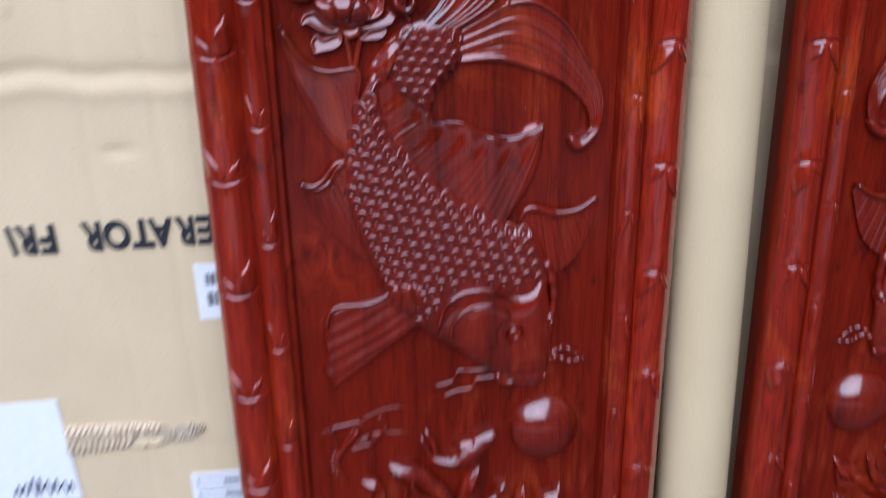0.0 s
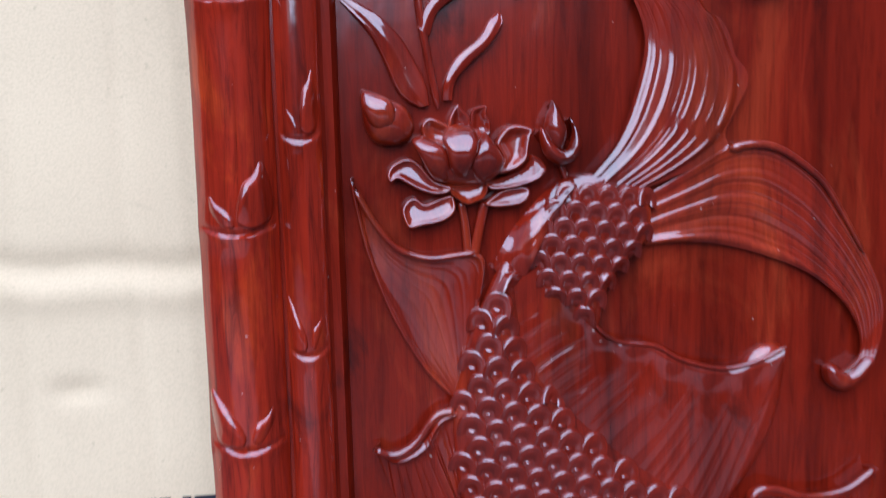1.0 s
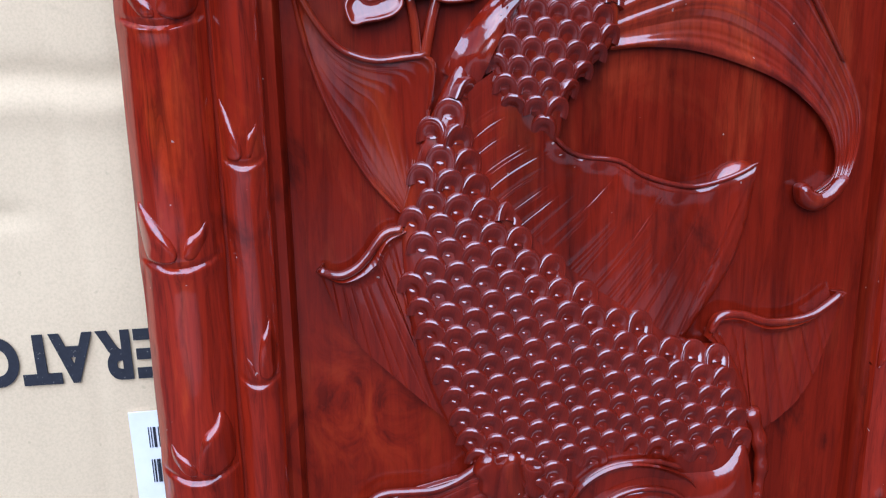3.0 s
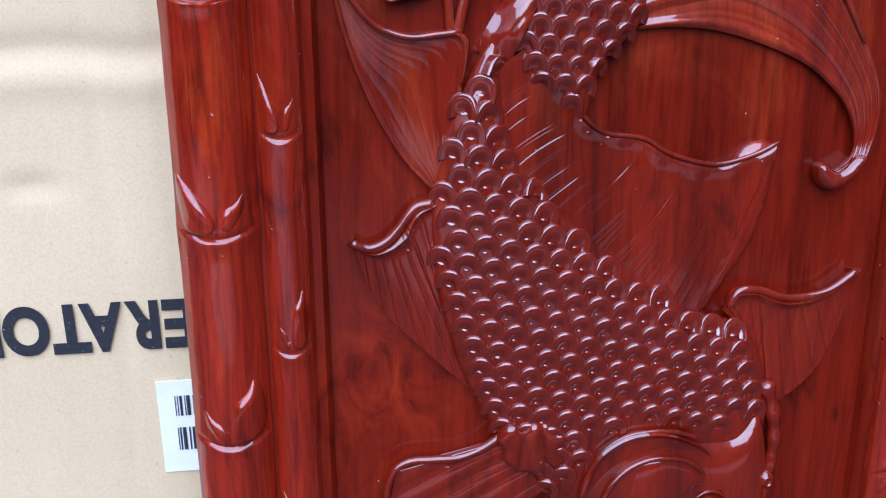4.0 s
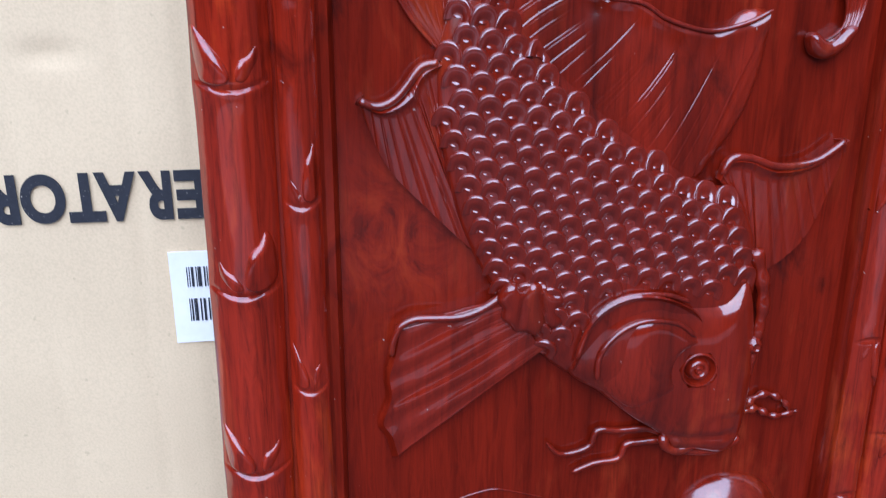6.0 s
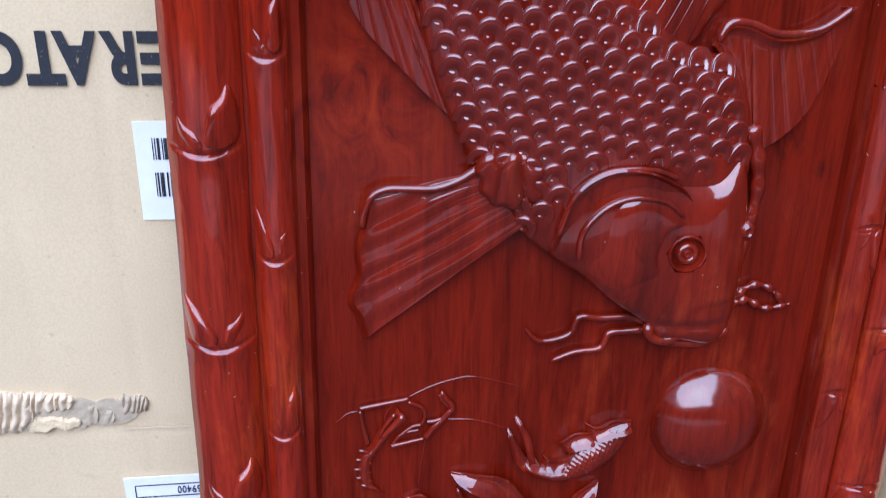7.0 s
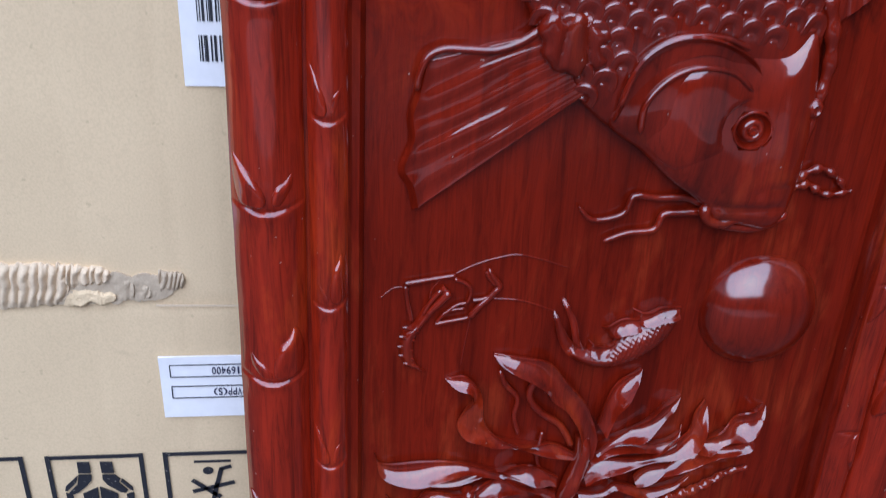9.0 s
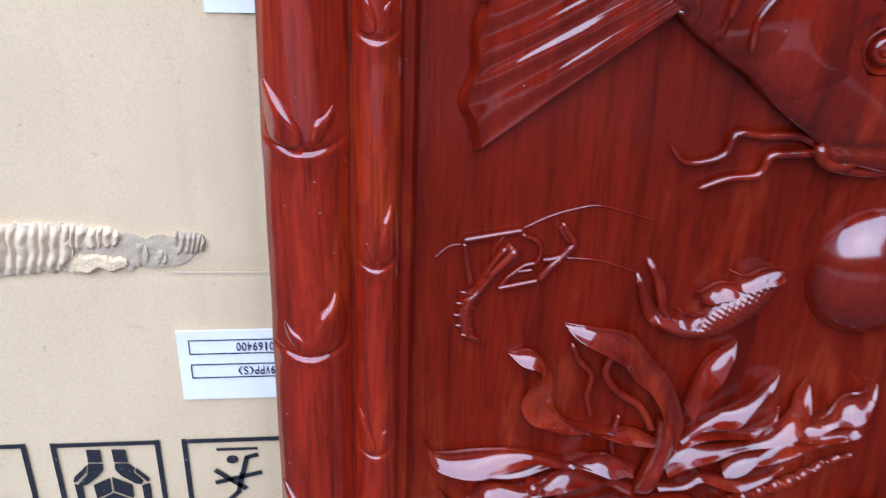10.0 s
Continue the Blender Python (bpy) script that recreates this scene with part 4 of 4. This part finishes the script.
# pearl
q = np.linspace(0, 1, 15)
PEARL = ring_profile("pearl", 301, 584, [(35.6 * math.sin(k * 1.30) / math.sin(1.30), 2 + 17 * (math.cos(k * 1.30) - math.cos(1.30)) / (1 - math.cos(1.30))) for k in q] + [(35.9, 0.6), (36.0, -0.6)], PANEL, 1.0, 56, "smooth round carved pearl")
PEARL.data.materials[0] = PEARLWOOD

# ---- lotus ----
LOTUS = relief("lotus_flower", [(116, 1008), (119, 1013), (124, 1015), (131, 1013), (136, 1011), (141, 1005), (144, 998), (144, 992), (140, 988), (132, 985), (124, 985),
                                (116, 986), (111, 988), (107, 994), (107, 1001), (111, 1005)], 16, 16, PANEL, base=2, wall=0.25, pitch=1.4, count=80, label="carved lotus with open petals and buds", sharp=60)


def petal(pts, base, high, edge, lean=0.0, cup=0.0, bulge=0.0, peak=0.3, name="petal", wall=0.25):
    """A carved petal in a smooth outline: lean raises its lower side, cup hollows it, bulge swells it below its top edge."""
    zs = [p[1] for p in pts]
    top, tall = max(zs), max(zs) - min(zs)
    rim = spline(pts, 84, True)
    deep = rim_distance(np.array([np.mean(pts, axis=0)]), rim)[0]

    def form(x, z):
        v = np.clip((top - z) / tall, 0, 1)
        d = np.clip(rim_distance(np.stack([x, z], 1), rim) / (0.9 * deep), 0, 1)
        swell = np.where(v < peak, np.sin(1.571 * v / peak), np.clip(np.cos(1.57 * np.clip((v - peak) / (1 - peak), 0, 1)), 0, 1) ** 0.8)
        return lean * v - cup * (d * d * (3 - 2 * d)) + bulge * swell

    return relief(name, pts, high, edge, LOTUS, base=base, wall=wall, pitch=1.05, count=84, shape=form, sharp=60)


# petals behind the heart of the flower, then the heart, then the open petals below
petal([(119, 1016), (121, 1021), (124, 1024), (127, 1021), (130, 1017), (130, 1010), (124, 1008), (119, 1009)], 5, 5, 2.2, cup=4.0)
petal([(130, 1019), (132, 1022), (138, 1023), (138, 1019), (140, 1015), (139, 1009), (134, 1008), (130, 1010)], 5, 5, 2.2, cup=4.0)
petal([(106, 1014), (110, 1018), (116, 1016), (120, 1013), (120, 1006), (115, 1004), (108, 1007)], 5, 5, 2.2, cup=3.5)
petal([(101, 1007), (105, 1010), (110, 1008), (116, 1004), (119, 999), (119, 992), (117, 987), (111, 989), (107, 995), (104, 1001)], 8, 5, 5, bulge=7, peak=0.35)
petal([(130, 1002), (133, 1007), (136, 1011), (140, 1005), (144, 998), (143, 992), (139, 988), (133, 986), (129, 992), (128, 997)], 9, 5, 5, bulge=7, peak=0.35)
petal([(115, 1008), (119, 1012), (125, 1014), (131, 1012), (132, 1005), (130, 998), (127, 990), (123, 989), (119, 993), (117, 1001)], 10, 5, 4, bulge=8.5, peak=0.5)
petal([(141, 1005), (143, 1009), (147, 1013), (152, 1014), (157, 1013), (161, 1011), (159, 1007), (158, 1002), (157, 997), (153, 993), (148, 991), (143, 990), (141, 991), (144, 997), (142, 1002)], 5, 8, 2.4, cup=5, lean=2)
petal([(90, 994), (93, 997), (98, 999), (103, 998), (107, 994), (112, 988), (120, 985), (119, 982), (113, 981), (108, 982), (103, 984), (98, 987), (94, 989), (91, 987), (89, 990)], 4, 5, 2.0, lean=2.6, cup=3.0)
petal([(136, 987), (143, 988), (150, 991), (155, 993), (158, 996), (159, 999), (164, 997), (167, 992), (164, 988), (160, 986), (153, 984), (146, 983), (139, 983)], 4, 4, 1.8, lean=3.2, cup=2.2)
petal([(111, 987), (120, 986), (130, 986), (136, 988), (138, 984), (136, 979), (132, 977), (127, 976), (122, 979), (118, 983)], 5, 4, 1.6, lean=3.0, cup=3)
petal([(96, 975), (99, 979), (103, 980), (107, 977), (113, 979), (120, 981), (122, 978), (122, 973), (118, 969), (112, 967), (105, 966), (101, 965), (98, 966), (96, 971)], 3, 4, 1.8, lean=3.0, cup=2.0)
petal([(136, 976), (142, 981), (147, 983), (155, 984), (159, 982), (158, 978), (154, 975), (147, 974), (140, 974)], 3, 4, 1.6, lean=2.6, cup=1.8)
petal([(78, 1032), (84, 1030), (92, 1027), (99, 1023), (102, 1018), (103, 1013), (101, 1008), (97, 1006), (92, 1005), (85, 1006), (81, 1010), (79, 1015), (78, 1022)], 2, 10, 11, bulge=2, peak=0.4, name="bud")
petal([(79, 1031), (85, 1030), (92, 1026), (94, 1020), (93, 1014), (87, 1012), (83, 1014), (80, 1019), (78, 1025)], 8, 5, 5, bulge=3, peak=0.5, name="bud_leaf")
petal([(170, 1025), (173, 1021), (175, 1016), (177, 1009), (175, 1001), (172, 999), (168, 1002), (165, 1010), (166, 1017), (168, 1021)], 4, 9, 7, bulge=3, peak=0.5, name="bud")
petal([(164, 1012), (168, 1007), (172, 1003), (175, 1001), (177, 1004), (179, 1010), (178, 1017), (181, 1012), (184, 1004), (183, 999), (180, 995), (174, 993), (169, 995), (165, 999), (163, 1006)], 5, 9, 7, bulge=2, peak=0.5, name="bud_leaf")
tube("stalk", [(125, 977), (127, 965), (128, 950)], 2.2, LOTUS, 3.5, 1)
tube("stalk", [(137, 977), (134, 965), (131, 950)], 2.6, LOTUS, 3.5, 1)
tube("stalk", [(175, 994), (178, 986), (180, 978)], 1.8, LOTUS, 3, 1)
tube("stalk", [(106, 1112), (106, 1087), (108, 1064), (115, 1022)], 2.2, LOTUS, 3, 0.8)
leaf("leaf", [(111, 1024), (110, 1033), (105, 1044), (98, 1056), (87, 1067), (71, 1077)], [(106, 1023), (100, 1026), (95, 1032), (90, 1044), (83, 1058), (70, 1073)], LOTUS, 1.5, 6, 0.1, 0.15, 0.7, 0.5, -0.25)
leaf("leaf", [(117, 1026), (118, 1035), (124, 1046), (135, 1055), (140, 1063), (145, 1068)], [(122, 1026), (124, 1035), (131, 1043), (140, 1051), (147, 1061), (147, 1066)], LOTUS, 1.5, 6, 0.0, 0.1, 0.8, 3.0, -0.4)
leaf("leaf", [(106, 1060), (110, 1070), (119, 1079), (130, 1084), (143, 1088), (168, 1093), (190, 1087)], [(112, 1056), (116, 1067), (125, 1074), (135, 1078), (147, 1079), (170, 1084), (190, 1084)], LOTUS, 1.5, 6.5, 0.0, 0.1, 0.9, 3.6, -0.4)
relief("leaf", [(146, 1086), (150, 1080), (154, 1073), (160, 1080), (172, 1086), (172, 1098), (150, 1098)], 6, 6, LOTUS, pitch=2.2)

# cloud medallion
CLOUD = ring_profile("cloud_medallion", 276, 1097, [(0, 7), (6, 8.5), (9, 6), (12, 5.5), (15, 9), (18, 8.5), (20, 6), (21.5, 9), (23, 8), (24, 0)], PANEL, 0.95, 40, "carved round medallion with a scrolled rim")
ring_profile("scroll", 304, 1086, [(0, 6), (2, 4), (4, 6), (6, 5), (7, 0)], CLOUD, 0.9, 20)
ring_profile("scroll", 316, 1092, [(0, 7), (3, 5), (6, 7.5), (9, 5), (10, 0)], CLOUD, 0.9, 24)

# ---- shrimp ----
SHRIMP = leaf("carved_shrimp", [(112, 604), (108, 597), (101, 588), (96, 579), (90, 573), (88, 565), (89, 556), (94, 550), (103, 547)],
              [(116, 600), (110, 591), (104, 582), (99, 574), (97, 567), (97, 560), (98, 554), (101, 549), (105, 546)], PANEL, base=0.5, high=6, lift=0.5, roll=0.2, cup=-0.7,
              label="small carved shrimp with long feelers")
for i, (x, z) in enumerate(((95, 576), (93, 570), (92, 563.5), (93, 557.5), (96, 552))):
    tube("tail_plate", [(x - 5, z + 2.2), (x - 1, z + 1.2), (x + 4.5, z - 1.2)], 1.1, SHRIMP, 3.8, 0.8, n=9)
tube("head_plate", [(116, 601), (109, 593), (103, 586)], 2.6, SHRIMP, 4.6, 0.6, n=16)
tube("head_plate", [(111, 602), (105, 594), (101, 586)], 1.6, SHRIMP, 4.2, 0.6, n=16)
for pts, r in (([(90, 605), (104, 607.5), (119, 610)], 1.5), ([(91, 604), (92, 595), (95, 581)], 1.6), ([(118, 608), (126, 604), (128, 598), (126, 592)], 1.2),
               ([(114, 586), (120, 591), (126, 592.5)], 1.2), ([(109, 580), (115, 587), (125, 589)], 1.1), ([(108, 579), (118, 581), (128, 583)], 1.4),
               ([(128, 583), (133, 590), (138, 595), (142, 600), (144, 603), (140, 609), (137, 614)], 2.0), ([(136, 612), (138, 608), (142, 603)], 1.3),
               ([(129, 594), (134, 594.5), (140, 596.5)], 1.4)):
    tube("claw", pts, r, SHRIMP, 2.4, 0.8)
for pts, r in (([(119, 610), (131, 616), (144, 620), (157, 621), (184, 613)], 0.7), ([(141, 594), (159, 592), (178, 585)], 0.7), ([(129, 582), (127, 568), (125, 550)], 0.7),
               ([(105, 594), (106, 600), (111, 607)], 0.8), ([(77, 595), (84, 601), (90, 602)], 0.7), ([(113, 594), (117, 598)], 1.2)):
    tube("feeler", pts, r * 0.9, SHRIMP, 0.2, 0.6)

# ---- small fish ----
MINNOW = relief("small_carved_fish", [(189, 563), (198, 561), (209, 560), (215, 567), (221, 573), (229, 577), (237, 586), (248, 589), (252, 587), (250, 578), (246, 569), (237, 560),
                                      (224, 552), (210, 549), (199, 551), (188, 557)], 8, 9, PANEL, base=1, wall=0.2, pitch=0.8, count=100,
                shape=lambda x, z: 2.0 * np.clip((573 + 0.55 * (x - 225) - z) / 14, -0.5, 0.5) + 0.35 * np.sin((x + 0.4 * z) * 1.7) * np.sin((z - 0.45 * x) * 1.5) * (x > 212) * (x < 243), label="small carved fish with a raised tail", sharp=60)
leaf("tail", [(195, 562), (188, 569), (183, 577), (178, 586)], [(189, 556), (183, 563), (179, 573), (177, 585)], MINNOW, 1.5, 6, 0.2, 0.3, 0.8, 3.0)
leaf("tail", [(198, 561), (193, 570), (190, 582), (183, 594)], [(191, 559), (189, 568), (186, 580), (181, 593)], MINNOW, 2.5, 6, 0.1, 0.3, 0.8, 2.0)
leaf("back_fin", [(228, 582), (219, 582), (213, 580), (207, 575)], [(229, 575), (223, 573), (218, 572), (213, 568)], MINNOW, 3, 7, 0.6, 0.2, 0.8, 0.0)
leaf("back_fin", [(251, 590), (240, 590), (233, 587), (224, 587)], [(251, 583), (241, 581), (234, 578), (227, 577)], MINNOW, 4, 7, 0.6, 0.2, 0.8, 0.0)
leaf("back_fin", [(215, 566), (211, 564), (205, 565), (200, 566)], [(213, 560), (209, 557), (203, 557), (199, 559)], MINNOW, 4, 6, 0.5, 0.2, 0.8, 0.0)
ring_profile("eye", 245, 581, [(0, 10.6), (1.2, 10.4), (1.8, 9.4), (2, 6)], MINNOW, 1.0, 14)

# ---- water plant and rocks ----
PLANT = leaf("water_plant", [(210, 500), (211, 482), (207, 466), (204, 444)], [(199, 499), (199, 482), (195, 466), (190, 446)], PANEL, base=2, high=12, lift=0.0, roll=0.15, cup=-0.6,
             label="carved water plant with many curling leaves")
# upper and lower edge from the root to the tip, base, height, lift, twist and its turns and start
LEAVES = (
    ([(210, 510), (213, 522), (217, 533), (224, 541), (235, 546)], [(218, 498), (221, 510), (223, 520), (229, 531), (236, 545)], 3, 9, 0.55, 0.5, 0.9, 4.0),
    ([(210, 488), (220, 496), (232, 503), (243, 511), (252, 522), (263, 526)], [(214, 484), (226, 495), (241, 499), (250, 506), (256, 514), (263, 524)], 4, 8, 0.6, 0.6, 1.3, 4.6),
    ([(208, 485), (217, 491), (234, 493), (251, 493), (264, 498), (267, 503)], [(210, 479), (221, 486), (238, 488), (254, 487), (264, 491), (268, 502)], 3, 7, 0.8, 0.5, 0.8, 0.6),
    ([(205, 476), (218, 482), (235, 483), (249, 485), (261, 494), (271, 501), (273, 513), (279, 522)], [(208, 464), (216, 472), (233, 475), (250, 479), (265, 482), (276, 489), (281, 501), (282, 516)], 4, 9, 0.5, 0.7, 1.45, 0.4),
    ([(276, 488), (285, 497), (294, 505), (302, 513), (310, 516), (319, 517)], [(278, 485), (290, 488), (300, 493), (308, 498), (316, 503), (320, 516)], 4, 9, 0.55, 0.6, 2.0, 0.4),
    ([(260, 473), (270, 482), (287, 486), (301, 490), (310, 493), (314, 503)], [(259, 467), (275, 475), (292, 481), (306, 483), (315, 486), (315, 501)], 3, 8, 0.7, 0.4, 1.0, 0.0),
    ([(240, 466), (249, 473), (257, 476), (267, 481), (281, 482), (300, 482)], [(243, 458), (252, 463), (260, 468), (270, 474), (286, 477), (300, 480)], 2, 7, 0.4, 0.7, 1.6, 0.2),
    ([(204, 457), (218, 457), (226, 463), (235, 461), (248, 457), (264, 460), (278, 464)], [(206, 451), (221, 452), (229, 457), (238, 454), (251, 450), (267, 454), (279, 461)], 3, 7, 0.2, 0.4, 1.5, 3.0),
    ([(190, 457), (176, 466), (162, 471), (148, 476), (137, 480), (121, 483), (101, 483), (84, 482), (78, 483), (75, 489)],
     [(191, 449), (178, 457), (166, 462), (157, 468), (145, 472), (131, 476), (115, 473), (102, 469), (89, 470), (79, 475), (76, 487)], 3, 9, 0.55, 0.6, 1.0, 3.4),
    ([(190, 470), (178, 476), (171, 479), (161, 480), (153, 476), (149, 472)], [(190, 461), (182, 466), (168, 468), (158, 470), (149, 471)], 4, 8, 0.5, 0.6, 1.2, 5.2),
    ([(144, 476), (128, 472), (115, 469), (106, 466)], [(144, 471), (130, 465), (117, 463), (106, 464)], 2, 6, 0.1, 0.3, 1.0, 1.0),
    ([(174, 462), (155, 468), (145, 468), (135, 464), (128, 459), (115, 460), (105, 460), (99, 450)], [(171, 456), (154, 460), (144, 456), (136, 452), (126, 451), (112, 451), (104, 448), (99, 448)], 4, 9, 0.5, 0.7, 2.0, 4.7),
    ([(150, 449), (136, 449), (123, 448), (113, 446), (100, 445)], [(152, 439), (140, 440), (125, 441), (113, 439), (100, 439)], 3, 8, 0.7, 0.4, 1.2, 4.0),
    ([(184, 448), (167, 445), (150, 442), (133, 439), (116, 439), (99, 443), (90, 448), (83, 456)], [(185, 442), (168, 439), (152, 435), (136, 432), (117, 431), (103, 434), (90, 440), (83, 454)], 2, 7, -0.1, 0.5, 1.4, 2.6),
    ([(100, 443), (83, 444), (69, 444)], [(100, 437), (83, 438), (69, 435)], 2, 7, 0.8, 0.2, 1.0, 0.0),
    ([(180, 434), (150, 432), (124, 427), (100, 430), (80, 422)], [(182, 427), (152, 424), (124, 420), (101, 421), (80, 419)], 3, 8, 0.4, 0.5, 1.6, 1.0),
    ([(202, 486), (186, 494), (169, 496), (152, 500), (145, 505), (141, 513), (139, 524), (138, 533), (134, 539), (127, 544), (117, 542)],
     [(201, 480), (180, 488), (166, 491), (150, 493), (139, 499), (129, 502), (124, 510), (127, 518), (132, 524), (133, 531), (130, 535), (123, 536), (116, 541)], 3, 8, 0.1, 0.8, 2.6, 5.5),
)
for upper, lower, bs, hg, lf, rl, tn, st in LEAVES:
    leaf("leaf", upper, lower, PLANT, bs, hg, lf, rl, tn, st)
# the hooked leaf, bent over at its top, with two thin strands in its hollow
leaf("hooked_leaf", [(210, 482), (211, 500), (206, 516), (200, 528), (188, 542), (180, 552), (173, 556), (157, 558), (144, 559)],
     [(202, 489), (199, 505), (190, 520), (180, 529), (174, 538), (164, 545), (154, 550), (148, 553), (144, 557)], PLANT, 5, 10, 0.45, 0.55, 0.75, 3.4, 0.35, n=80)
tube("strand", [(148, 548), (152, 538), (160, 528), (159, 515), (163, 501)], 1.8, PLANT, 4, 0.8)
tube("strand", [(170, 542), (167, 530), (175, 518), (188, 508), (197, 492)], 2.2, PLANT, 5, 1.0)
tube("strand", [(178, 502), (176, 484), (180, 469)], 1.6, PLANT, 3, 0.8)
tube("strand", [(152, 460), (148, 450), (146, 442), (136, 440)], 2.2, PLANT, 9, 0.7)
tube("frond", [(239, 426), (245, 434), (254, 442), (268, 448), (280, 452), (293, 460), (302, 466), (316, 470)], 5.2, PLANT, 4.5, 0.3, n=120, wave=0.12, waves=10, twist=0.25)
ring_profile("berry", 134, 459, [(0, 13.2), (2, 12.8), (3.4, 11.4), (4.2, 9), (4.4, 4)], PLANT, 1.1, 18)

ROCK = relief("carved_rock", [(140, 430), (158, 436), (185, 443), (204, 446), (222, 447), (231, 440), (237, 426), (252, 400), (270, 380), (300, 350), (330, 300), (320, 220), (110, 220), (95, 320), (115, 390)], 14, 9, PANEL, base=1, wall=0.2, pitch=4, count=110,
              shape=lambda x, z: 2.2 * np.sin(x * 0.11 + 1.3 * np.sin(z * 0.05)) * np.sin(z * 0.07) + 2.0 * np.clip((440 - z) / 40, 0, 1), label="carved rocks at the water bed")
relief("rock_ledge", [(236, 424), (240, 436), (250, 436), (262, 431), (282, 426), (300, 414), (306, 395), (280, 372), (250, 385)], 11, 9, ROCK, base=1, wall=0.2, pitch=2.6, count=80)


def shell(cx, cz, r, turn):
    """A ribbed scallop shell."""
    a0 = radians(turn)
    vs, fs, seg, rings = [], [], 40, 8
    for k in range(rings + 1):
        u = k / rings
        for j in range(seg + 1):
            a = a0 + (j / seg - 0.5) * 3.2
            rib = abs(math.sin(j / seg * math.pi * 8)) ** 0.7
            vs.append(((cx + r * u * math.cos(a)) / 1000, -(2 + 11 * math.sin(u * 2.75) + 3.0 * rib * u * (1.15 - u)) / 1000, (cz + r * 0.85 * u * math.sin(a)) / 1000))
    for k in range(rings):
        for j in range(seg):
            a = k * (seg + 1) + j
            fs.append([a, a + seg + 1, a + seg + 2, a + 1])
    vs, fs = skirted(vs, fs, 0.001, 0.6)
    return make("carved_shell", vs, fs, CARVED, PANEL, "ribbed carved shell", 50)


shell(326, 412, 31, 60)
shell(308, 402, 25, 75)

# ---- tube between the panels ----
def tube_roll(radius, wall, high):
    """A hollow cardboard tube with a spiral seam."""
    seg, vs, fs = 48, [], []
    for r, z in ((radius, 0.0), (radius, high), (radius - wall, high), (radius - wall, 0.0)):
        for j in range(seg):
            a = 2 * math.pi * j / seg
            vs.append((r * math.cos(a), r * math.sin(a), z))
    for k in range(4):
        for j in range(seg):
            a, b = k * seg + j, k * seg + (j + 1) % seg
            c, e = (a + seg) % (4 * seg), (b + seg) % (4 * seg)
            fs.append([a, b, e, c])
    return make("cardboard_tube", vs, fs, CREAM)


roll = tagged(tube_roll(0.037, 0.004, 1.12), "plain cream cardboard tube standing between two panels", "tube")
roll.matrix_basis = pose(0.481, 0.008, 0.003, -4.2, -1.25, 0)

# ---- second panel, a mirror image beside the first ----
TWIN = copy_thing(PANEL, pose(0.524, 0, 0) @ LEAN @ pose(0, 0, 0, 0, -1.3, 0))
TWIN.matrix_basis = pose(0.528 + PANEL_W, 0, 0.0) @ LEAN @ pose(0, 0, 0, 0, -0.65, 0) @ Matrix.Diagonal((-1, 1, 1, 1))
tagged(TWIN, "red lacquered panel with mirrored carp carving, against a carton")
